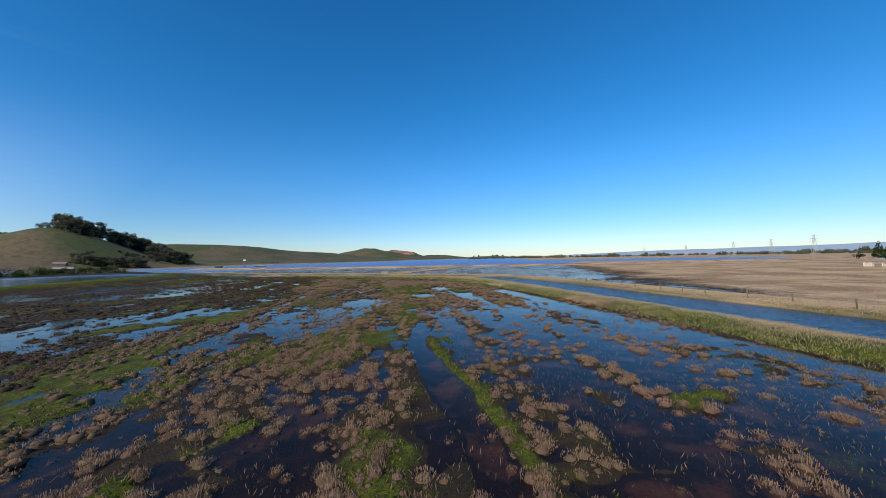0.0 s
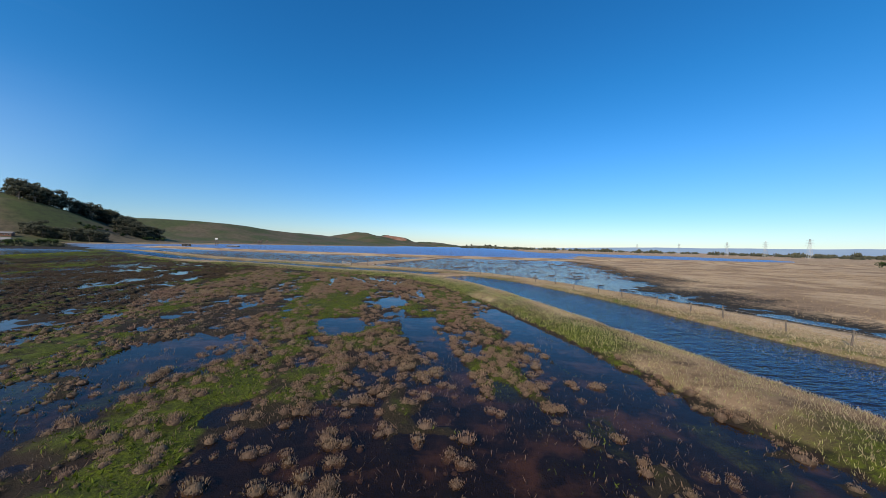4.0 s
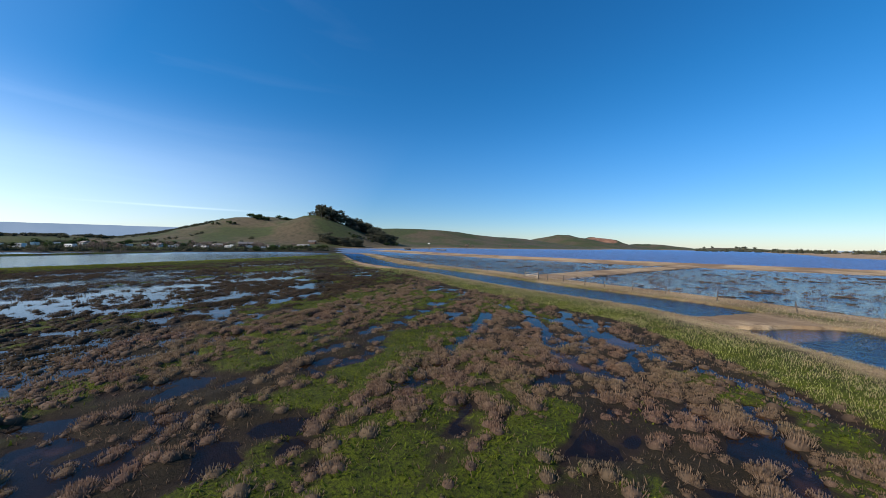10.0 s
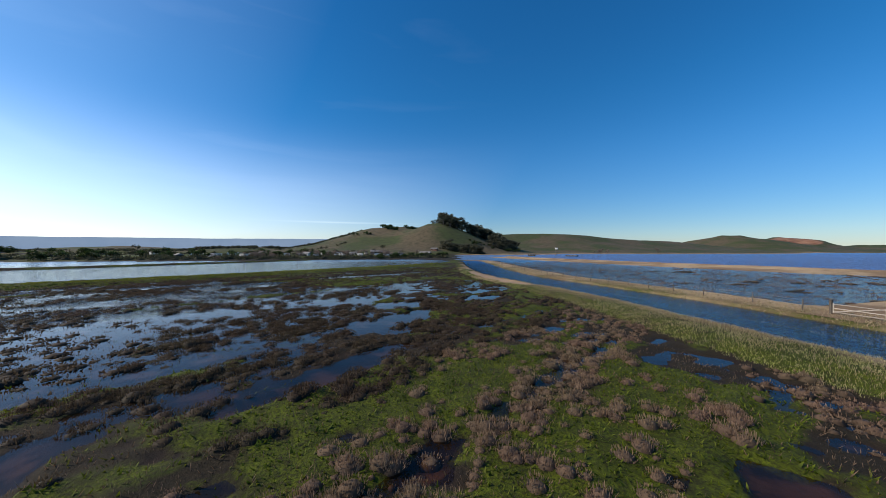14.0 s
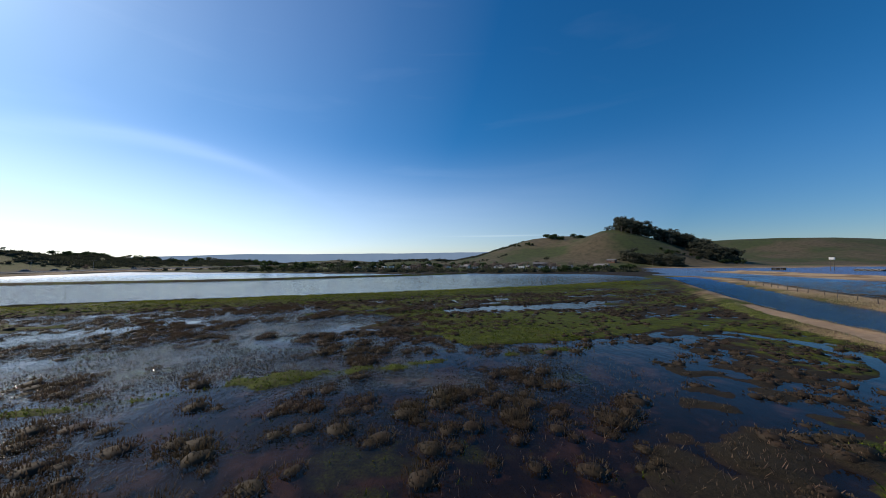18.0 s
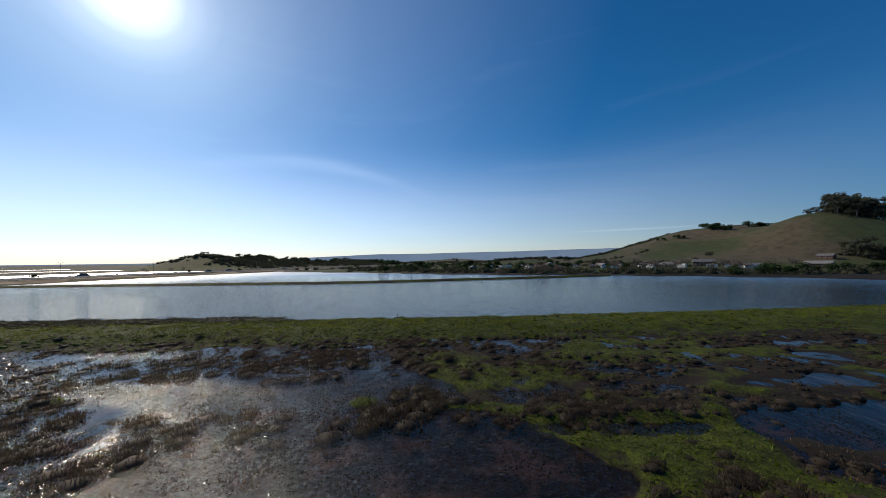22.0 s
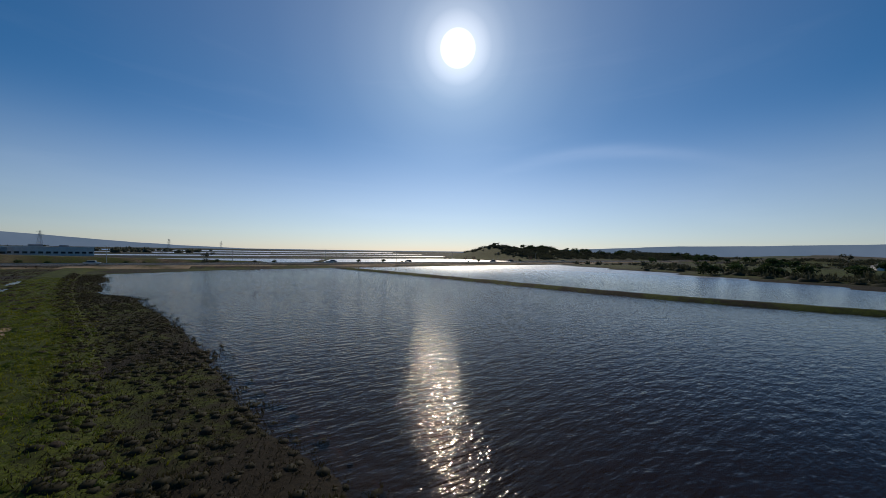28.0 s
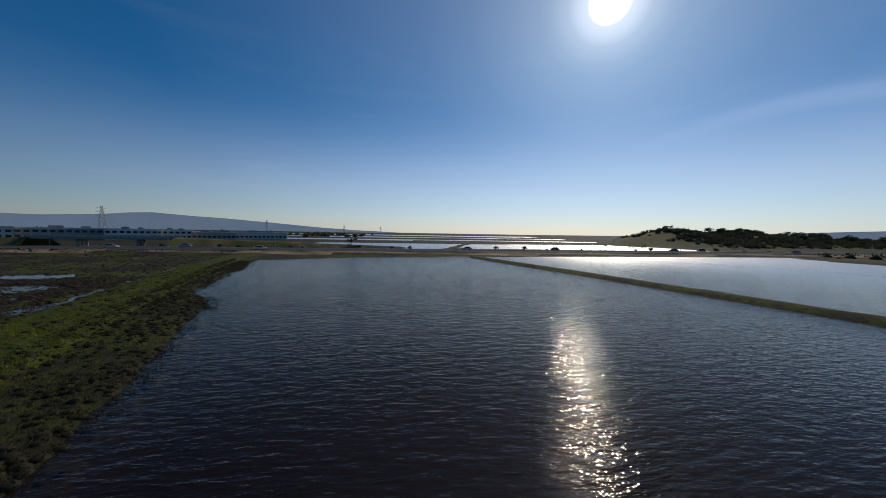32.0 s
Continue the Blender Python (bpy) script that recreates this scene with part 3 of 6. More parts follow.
strip(GREEN, 1.6, (-7.6, 53), (-9.8, 60), (-11.6, 67), (-13.2, 75), (-15.8, 84))
patch(GREEN, (-10.5, 60), (-12.6, 70), (-11, 76), (-8, 70), (-4, 65), (-6.4, 61))
patch(GREEN, (-20, 47), (-17.4, 53), (-14.2, 47.6), (-16.4, 42))
patch(GREEN, (-26, 36), (-24, 42), (-20.5, 38), (-22, 32))
strip(GREEN, 1.2, (-36, 25), (-31, 28.5), (-27, 36))
strip(GREEN, 1.0, (-18.8, 18), (-20, 25), (-23, 34))
patch(GREEN, (-10.5, 27.5), (-8, 30.5), (-2.8, 29), (-3, 25), (-8, 24))
strip(GREEN, 1.0, (-7.6, 9), (-6.6, 13.5))
patch(GREEN, (9.6, 15.2), (11.2, 17), (12.4, 16.4), (11, 14.6))
patch(GREEN, (-17.5, 68.5), (-17, 74), (-15.4, 81), (-13.4, 81), (-12.6, 75.5), (-14.5, 70))
strip(GREEN, 0.8, (-18.8, 97), (-16.2, 88.5))
strip(GREEN, 0.8, (-40, 62), (-41, 70), (-42.4, 77), (-43.6, 82.5))
patch(GREEN, (-33.4, 80.6), (-35.6, 87), (-36.4, 95), (-40, 108), (-36.4, 104), (-33.6, 94), (-31, 87), (-30.8, 81))
patch(GREEN, (-28.6, 86), (-31, 93), (-33.4, 103), (-28, 101), (-24.6, 104), (-24, 97), (-25, 86))
patch(GREEN, (-50, 97), (-50.4, 103), (-51, 109), (-49.2, 110), (-48.6, 100))
patch(GREEN, (-52, 113), (-58, 117), (-63.5, 124.5), (-60, 124.5), (-51, 118.5))
patch(GREEN, (-62.6, 106.5), (-61, 110.5), (-58.6, 109.6), (-60, 105.4))
patch(GREEN, (-56, 103), (-56.4, 107), (-54.6, 106.6), (-54.6, 103))
strip(GREEN, 0.9, (-69, 74), (-71.5, 82.8), (-73, 88), (-74.4, 92), (-75.2, 96), (-76, 101), (-76.9, 108))
strip(GREEN, 0.5, (-90, 56), (-92.4, 66), (-94.4, 75), (-96, 84), (-97, 97))
patch(GREEN, (-79, 99), (-88, 95.5), (-93, 99), (-95, 108), (-92, 117), (-84, 121), (-80, 113))
patch(GREEN, (-95.4, 89.6), (-98, 99), (-93, 99), (-93.6, 93))
patch(GREEN, (-86, 118), (-89, 126), (-97, 137), (-100, 143), (-93, 134), (-84, 122))
EARTH_PATH = np.array([(-60, 126), (-66, 127), (-71, 128.8), (-78.2, 131.6), (-84.8, 135), (-93, 140.2)], float)
BARE_SPOT = np.array([(-95.8, 27.5), (-95.2, 25), (-94.4, 22)], float)
DITCHES = [np.array(q, float) for q in (
    [(-13.4, 13), (-13.8, 15.4), (-17.7, 27.3), (-22, 46), (-26.3, 66.7), (-27.3, 72), (-28.6, 79.8), (-29.8, 84), (-31.6, 91), (-34.6, 104.5)],
    [(-12, 74), (-13.3, 79), (-15, 86), (-17, 92.5)], [(-83, 40), (-90, 70), (-97, 100)], [(-20, 99), (-8, 92), (3, 84)])]
# hills: x, y, half widths along and across, turn, height
HILLS = [(-650, 400, 130, 112, 20, 57), (-509, 409, 60, 66, 0, 58), (-490, 478, 42, 42, 0, 34), (-720, 900, 260, 170, 60, 62), (-560, 1150, 220, 150, 70, 40),
         (-700, 1620, 230, 200, 80, 54), (-860, 1500, 260, 300, 0, 58), (-600, 2330, 220, 200, 0, 86), (-410, 2560, 150, 150, 0, 80), (-130, 2800, 190, 150, 0, 44), (330, 3080, 220, 150, 0, 26)]
SOUTH_HILLS = [(-395, -262, 38, 40, 0, 19), (-470, -278, 55, 45, 0, 16), (-560, -285, 70, 45, 0, 13), (-690, -230, 90, 60, 0, 13), (-820, -60, 60, 110, 0, 13), (-700, 130, 40, 90, 0, 13)]


def hill_heights(x, y, hills):
    h = np.zeros(x.shape)
    for hx, hy, sa, sb, turn, top in hills:
        c, s = math.cos(radians(turn)), math.sin(radians(turn))
        a, b = ((x - hx) * c + (y - hy) * s) / sa, ((y - hy) * c - (x - hx) * s) / sb
        h = np.maximum(h, top * np.exp(-0.5 * (a * a + b * b)) * 1.0)
    return h


def patches(x, y, shapes, wobble, edge=0.5):
    """How far each place lies within any of the outlines, 0 to 1, with ragged edges."""
    best = np.zeros(x.shape)
    for points, half in shapes:
        lo, hi = points.min(0) - half - 2.2, points.max(0) + half + 2.2
        k = np.flatnonzero((x > lo[0]) & (x < hi[0]) & (y > lo[1]) & (y < hi[1]))
        if not len(k):
            continue
        px, py = x[k], y[k]
        if half:
            off = half - np.abs(line_distance(px, py, points)[0])
        else:
            off = np.abs(line_distance(px, py, np.vstack([points, points[:1]]))[0]) * np.where(inside(px, py, points), 1, -1)
        best[k] = np.maximum(best[k], smooth(-edge, edge, off + wobble[k] * (0.7 + min(half, 1.0) if half else 1.6)))
    return best


def levee_d(x, y):
    """Across the levee: 7.4 at the edge of the channel; the second value is squeezed so that -1.9 is the marsh side everywhere."""
    d, along = line_distance(x, y, LEVEE)
    d = d + 7.4
    wide = np.interp(along, LEVEE_RUN, LEVEE_WIDE)
    return d, np.where(d < 7.4, 7.4 - (7.4 - d) * 9.3 / wide, d), along


def terrain(x, y):
    """Heights over the water level, and how much of each kind of ground there is."""
    x, y = np.asarray(x, float), np.asarray(y, float)
    shape = x.shape
    x, y = x.ravel(), y.ravel()
    d, dl, along = levee_d(x, y)
    u, v = marsh_uv(x, y)
    n1, n2, n3 = fbm(x, y, 9), fbm(u * 1.6 + 300, v * 0.7 + 100, 4.5), 0.6 * fbm(x + 70, y - 30, 1.5, 2) + 0.55 * fbm(x - 20, y + 50, 0.85, 1)
    furrow = fbm(u * 2.6 + 31, v * 0.35, 5.0, 3)
    tall = fbm(x, y, 60, 5)
    ring = np.vstack([LAKE, LAKE[:1]])
    off = np.abs(line_distance(x, y, ring)[0]) * np.where(inside(x, y, LAKE), 1, -1) + 2.5 * n1 + 1.6 * n2 + 0.8 * n3
    lake = off > 0.8
    # the furrowed marsh
    ragged = n2 + 0.6 * n3
    wet, pools, greens = patches(x, y, WET, ragged * 1.3, 1.0), patches(x, y, OPEN, ragged), patches(x, y, GREEN, ragged)
    thicket = patches(x, y, DENSE, ragged * 1.3, 0.8)
    greens = np.clip(greens * (0.86 + 1.3 * n2 + 1.0 * n3), 0, 1)
    wet = wet * (1 - 0.75 * thicket)
    z = 0.06 + 0.24 * n2 + 0.36 * n3 + 0.10 * n1 + 0.26 * furrow - (0.13 + 0.15 * smooth(-28, -44, u)) * wet * (1 - 0.7 * greens)
    sunk = wet * smooth(-28, -44, u) * (1 - greens)
    z = z * (1 - 0.72 * sunk) - 0.06 * sunk
    z = z * (1 - 0.6 * greens) + 0.09 * greens
    z = z * (1 - pools) + pools * (-0.22 + 0.10 * n3)
    ditch = np.zeros(len(x))
    for line in DITCHES:
        dist, _ = line_distance(x, y, line)
        ditch = np.maximum(ditch, np.exp(-((dist + 0.8 * n1) / 0.55) ** 2))
    z = z - 0.26 * ditch * (1 - 0.5 * smooth(-0.1, 0.3, n3))
    green, litter, straw = greens * (1 - 0.8 * pools), 0.75 + 0 * z, 0 * z
    green = np.maximum(green, smooth(-0.10, 0.16, n1 + 0.8 * n2 + 0.5 * furrow + 0.3 * n3) * 0.64 * (1 - 0.8 * pools) * (1 - 0.5 * wet))
    green = np.maximum(green, 0.62 * wet * smooth(0.06, 0.26, fbm(u * 1.7 + 40, v * 0.8, 5, 4) + 0.3 * n3) * (1 - smooth(-0.05, 0.04, z)) * (1 - 0.6 * pools))
    litter = litter * smooth(-0.12, 0.10, z + 0.25 * n3)
    z = np.where(z < -0.10, -0.10 + (z + 0.10) * 0.6, z)
    # the green bank between marsh and lake
    bd, _ = line_distance(x, y, BAND)
    bank = np.exp(-(np.maximum(np.abs(bd) - 2.2, 0) / 2.2) ** 2)
    z = z * (1 - bank) + bank * (0.50 + 0.25 * n2 + 0.30 * n3)
    green = np.maximum(green, (0.62 + 0.5 * smooth(0.35, 0.75, bank) + 0.9 * n2) * smooth(0.01, 0.08, bank))
    litter = np.maximum(litter, 0.85 * smooth(0.02, 0.25, bank))
    rim = (bd < 0) & (y < 66)
    litter = np.where(rim, 0.9, litter)
    z = np.where(rim & (bank < 0.5), 0.10 + 0.25 * n2 + 0.1 * n3, z)
    green = np.where(rim & (bank < 0.5), 0.46 + 1.2 * n1, green)
    # the south-east flats
    flat = smooth(-8, -24, y) * (bd > 3)
    z = z * (1 - flat) + flat * (0.12 + 0.35 * n2 + 0.12 * n3)
    green = np.where(flat > 0.5, 0.5 + 0.9 * n1, green)
    for px, py, ha, hb in ((-82, 2, 1.8, 4.5), (-79.6, -7.5, 1.3, 5), (-76.6, -18, 1.1, 5), (-71, -37, 0.9, 6), (-57, -24, 5, 3.5), (-66, -12, 4, 3)):
        hole = 1 - smooth(0.7, 1.2, np.hypot((x - px - 0.22 * (py - y)) / ha, (y - py) / hb) + 0.9 * n2)
        z = z - 0.38 * hole
    # the grassy levee and its channel
    side = smooth(-2.8, 1.8, dl + 0.8 * n2) * (1 - smooth(6.2, 8.2, d))
    z = z * (1 - side) + side * (0.62 + 0.12 * n1 + 0.08 * n3)
    side2 = smooth(-2.2, -0.9, dl + 1.6 * n2) * (1 - smooth(6.6, 7.6, d))
    straw = np.maximum(straw, side2 * (0.40 + 0.7 * n1 + 0.30 * smooth(2.5, 6.5, dl)))
    green = np.where(side2 > 0.5, 0.60 - 0.9 * n1 - 0.30 * smooth(2, 6, dl), green)
    track, _ = line_distance(x, y, EARTH_PATH)
    path = smooth(1.9, 1.1, np.abs(track) + 1.6 * n2)
    path = np.maximum(path, smooth(0.9, 0.5, np.abs(line_distance(x, y, BARE_SPOT)[0]) + n2))
    z = z * (1 - path) + path * (0.35 + 0.1 * n3)
    beyond = d > 7.4
    water = (d > 7.4) & (d < 18 + 1.0 * n1) & (np.abs(along - CAUSEWAY) > 2.2 + 3 * n2)
    far = np.maximum(smooth(17.5, 20.0, d + 1.0 * n1), smooth(3.0, 1.6, np.abs(along - CAUSEWAY) + 2 * n2))
    fz = 0.30 + 0.12 * n2 + 0.08 * n3 + 0.12 * tall
    # flooded fields north of the channel
    dd, _ = line_distance(x, y, DIVIDER)
    nd, _ = line_distance(x, y, NORTH_BERM)
    flood = smooth(26, 31, d + 3 * n1) * smooth(2.0, 6, np.abs(dd) + 3 * n2) * smooth(8, 14, nd) * (1 - smooth(44, 76, x - 0.25 * (y - 130) + 24 * n1))
    pool_e = 1 - smooth(0.8, 1.2, np.hypot((x - 43) / 13, (y - 127) / 9) + n1)
    flood = np.maximum(flood, pool_e)
    fz = fz - flood * (0.46 + 0.25 * fbm(x, y, 30, 3) - 0.25 * smooth(0.05, 0.35, fbm(x + 9, y, 3, 3)))
    straw = np.where(beyond, far * (0.75 - 0.75 * flood + 0.5 * tall), straw)
    green = np.where(beyond, 0.20 + 0.5 * n1 + 0.30 * np.exp(-((d - 20) / 3) ** 2), green)
    litter = np.where(beyond, 0.85, litter)
    open_lake = smooth(6, 16, -nd) * (1 - smooth(60, 190, x - 0.12 * (y - 400) + 60 * tall))
    far_lake = smooth(6, 16, -nd) * (1 - smooth(0.8, 1.15, np.hypot((x - 270) / 150, (y - 470) / 130)))
    fz = fz - np.maximum(open_lake, far_lake) * 0.95
    z = np.where(beyond, np.where(water, -0.9, fz * far - 0.9 * (1 - far)), z)
    # the lake, its berm and the land round it
    west = (~lake) & (bd < -4) & (x < -84) & (d < 60) & (y > -75) & (x < -176 + 0 * y)
    z = np.where(west, 0.25 + 0.3 * n1 + 0.5 * smooth(-230, -330, x), z)
    straw = np.where(west, 0.08 + 0.4 * n1, straw)
    green = np.where(west, 0.32 + smooth(-255, -275, x) * (0.30 + 0.9 * tall), green)
    into = smooth(-1.5, 2.5, off)
    z = z * (1 - into) + into * (-0.8 + 0.1 * n1)
    litter, straw, green = [np.where(lake, 0, k) for k in (litter, straw, green)]
    # the road's bank, and the salt ponds beyond it
    rd, _ = line_distance(x, y, ROAD)
    south = (rd < -16)
    dike = fbm(x * 0.35 + 40, y, 70, 3)
    edge = 14 * n1 + 50 * dike
    sheet = smooth(-40, -46, rd + 6 * n1) * (1 - smooth(-128, -136, rd + 6 * n1)) * smooth(-335, -325, x) * (1 - smooth(-60, -50, x)) * smooth(3.5, 5, np.abs(x + 143 - 0.30 * (y + 133)))
    for near_, far_ in ((-255, -300), (-480, -560), (-900, -1250)):
        sheet = np.maximum(sheet, (rd + edge < near_) & (rd + edge > far_) & (x > -330 + 0.3 * (rd + 100)))
    z = np.where(south, 0.30 + 0.3 * dike - 1.1 * sheet, z)
    litter, straw = np.where(south, 0.9, litter), np.where(south, 0.1, straw)
    green = np.where(south, 0.40 + 0.8 * n1, green)
    top = smooth(-20, -12, rd) * (1 - smooth(12, 18, rd))
    z = z * (1 - top) + top * 1.3
    straw, green = np.where(top > 0.1, 0.7, straw), np.where(top > 0.1, 0.35 + n1, green)
    tar = (np.abs(np.abs(rd) - 6) < 4.2) * 1.0
    # hills
    rough = 1 + 0.5 * fbm(x, y, 120, 4)
    h = hill_heights(x + 50 * fbm(x, y, 260, 3), y + 50 * fbm(x + 99, y, 260, 3), HILLS[3:]) * rough
    h = np.maximum(h, hill_heights(x + 16 * fbm(x, y, 90, 3), y + 16 * fbm(x + 99, y, 90, 3), HILLS[:3]) * (1 + 0.34 * fbm(x, y, 70, 5)))
    h = np.maximum(h, hill_heights(x, y, SOUTH_HILLS) * (1 + 0.35 * fbm(x, y, 60, 3)))
    h = np.maximum(h - 2.2, 0)
    z = z + h
    hill = smooth(0.5, 2.5, h)
    green = np.where((y < -120) & (hill > 0.1), 0.75 + 0.8 * n1, green)
    away = np.hypot(x + 60, y - 80)
    z = z + smooth(2600, 4600, away) * 3.0 * (1 - hill)
    rock = hill * (1 - smooth(0.7, 1.2, np.hypot((x + 380) / 110, (y - 2470) / 120) + fbm(x, y, 90, 4)))
    earth = np.maximum(path, 0)
    zones = dict(green=np.clip(green, 0, 1), litter=np.clip(litter, 0, 1), straw=np.clip(straw, 0, 1), hill=hill * np.where(y < -120, 0.15, 1.0), silt=np.where(lake | (d > 7.4), 1.0, 0.0), earth=earth, rock=rock, tar=tar, open=pools, wet=wet, thicket=thicket)
    return z.reshape(shape), {key: np.broadcast_to(q, x.shape).reshape(shape) for key, q in zones.items()}


def steps(fine_a, fine_b, size, reach):
    inner = list(np.arange(fine_a, fine_b + size, size))
    lo, hi, s = inner[0], inner[-1], size
    while lo > -reach or hi < reach:
        s = min(s * 1.09, 90)
        lo, hi = lo - s, hi + s
        if lo > -reach - 90:
            inner.insert(0, lo)
        if hi < reach + 90:
            inner.append(hi)
    return np.array(inner)


def build_ground():
    xs, ys = steps(-126, 34, 0.36, 4600), steps(-36, 136, 0.36, 4600)
    gx, gy = np.meshgrid(xs, ys, indexing="ij")
    z, zones = terrain(gx.ravel(), gy.ravel())
    verts = np.stack([gx.ravel(), gy.ravel(), z], 1)
    w = len(ys)
    a = (np.arange(len(xs) - 1)[:, None] * w + np.arange(w - 1)[None]).ravel()
    faces = np.stack([a, a + w, a + w + 1, a + 1], 1)
    me = mesh_of("ground", verts, faces, M_GROUND, [q for q in zones.items() if q[0] not in ("open", "wet", "thicket")], flat=False)
    tagged(new("ground", me), "muddy marsh ground with green mats, dry grass levees and distant hills", "ground", kind="structure")


def build_water():
    xs, ys = steps(-300, 60, 2.0, 4600), steps(-100, 300, 2.0, 4600)
    gx, gy = np.meshgrid(xs, ys, indexing="ij")
    x, y = gx.ravel(), gy.ravel()
    u, v = marsh_uv(x, y)
    d, _, _ = levee_d(x, y)
    near = 1 - smooth(25, 150, np.hypot(x + 118, y - 35))
    ripple = np.maximum(smooth(-88, -93, u) * np.maximum(near, 0.7), smooth(5, 8, d) * 0.9)
    ripple = np.maximum(ripple, 0.3 * smooth(-42, -56, u) * (u > -92))
    distant = smooth(40, 220, np.hypot(x + 45, y - 60) - 60)
    # a film of algae on the pools beside the lakeside bank
    film = smooth(-40, -50, u) * (u > -86) * smooth(40, 56, v) * (1 - smooth(112, 124, v)) * smooth(-0.22, -0.02, fbm(u * 2.2, v, 7, 4))
    ripple = np.maximum(ripple, 0.45 * smooth(100, 180, np.hypot(x + 45, y - 60)))
    ripple, distant = np.maximum(ripple, 0.9 * film), np.maximum(distant, 0.12 * film)
    nd, _ = line_distance(x, y, NORTH_BERM)
    chop = smooth(3, 8, d) * (1 - 0.6 * smooth(24, 28, d) * smooth(0, 6, nd))
    w = len(ys)
    a = (np.arange(len(xs) - 1)[:, None] * w + np.arange(w - 1)[None]).ravel()
    faces = np.stack([a, a + w, a + w + 1, a + 1], 1)
    me = mesh_of("water", np.stack([x, y, 0 * x], 1), faces, M_WATER, [("ripple", ripple), ("distant", distant), ("film", film), ("chop", chop)], flat=False)
    tagged(new("water", me), "shallow rippled blue marsh water and lake", "water", kind="structure")


build_ground()
build_water()


# ---- plants of the marsh ----
rng = np.random.RandomState(11)


def tuft_template(twigs, seed, ring=8, thick=1.0):
    """A low dome of twigs, 1 m across: verts, faces and tip weights; low weights put shade into the dome's foot."""
    r = np.random.RandomState(seed)
    v, f, tip = [], [], []
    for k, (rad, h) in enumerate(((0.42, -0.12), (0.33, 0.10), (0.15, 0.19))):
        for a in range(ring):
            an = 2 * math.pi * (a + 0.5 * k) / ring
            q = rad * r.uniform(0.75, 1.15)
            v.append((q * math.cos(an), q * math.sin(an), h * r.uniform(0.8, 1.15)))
            # shade near the ground goes into the colour: the core darkens downwards
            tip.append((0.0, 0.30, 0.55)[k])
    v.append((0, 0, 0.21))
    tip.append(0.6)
    for k in range(2):
        for a in range(ring):
            b = (a + 1) % ring
            f += [(k * ring + a, k * ring + b, (k + 1) * ring + a), (k * ring + b, (k + 1) * ring + b, (k + 1) * ring + a)]
    f += [(2 * ring + a, 2 * ring + (a + 1) % ring, 3 * ring) for a in range(ring)]
    for _ in range(twigs):
        an, q = r.uniform(0, 2 * math.pi), math.sqrt(r.uniform(0, 1)) * 0.47
        lean = 1.06 + r.uniform(-0.12, 0.16)
        hgt = (0.36 * math.sqrt(max(1 - (q / 0.52) ** 2, 0)) + 0.05) * r.uniform(0.8, 1.15)
        bx, by = q * math.cos(an), q * math.sin(an)
        side, w = r.uniform(0, 6.28), r.uniform(0.011, 0.024) * thick
        i = len(v)
        dx, dy, base = w * math.cos(side), w * math.sin(side), hgt * 0.55
        v += [(bx - dx, by - dy, base), (bx + dx, by + dy, base), (bx * lean, by * lean, hgt)]
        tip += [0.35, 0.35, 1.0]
        f.append((i, i + 1, i + 2))
    return np.array(v), np.array(f), np.array(tip)


def scatter(name, templates, x, y, z, size, squash, turn, material, label, category):
    """Many plants as one mesh."""
    vs, fs, ts, base = [], [], [], 0
    for k, (v, f, tip) in enumerate(templates):
        pick = np.arange(len(x)) % len(templates) == k
        if not pick.any():
            continue
        c, s, g = np.cos(turn[pick])[:, None], np.sin(turn[pick])[:, None], size[pick][:, None]
        px = x[pick][:, None] + (v[:, 0] * c - v[:, 1] * s) * g
        py = y[pick][:, None] + (v[:, 0] * s + v[:, 1] * c) * g
        pz = z[pick][:, None] + v[:, 2] * g * squash[pick][:, None]
        count = int(pick.sum())
        vs.append(np.stack([px, py, pz], -1).reshape(-1, 3))
        fs.append((f[None] + (np.arange(count) * len(v))[:, None, None] + base).reshape(-1, 3))
        ts.append(np.tile(tip, count))
        base += count * len(v)
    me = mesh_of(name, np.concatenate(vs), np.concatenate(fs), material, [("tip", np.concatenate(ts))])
    return tagged(new(name, me), label, category, kind="stuff")


CORRIDOR = np.array([(2, 0), (4, 20), (4, 42), (1, 60), (-8, 72), (-20, 82), (-45, 92), (-75, 90), (-92, 84), (-104, 75)], float)


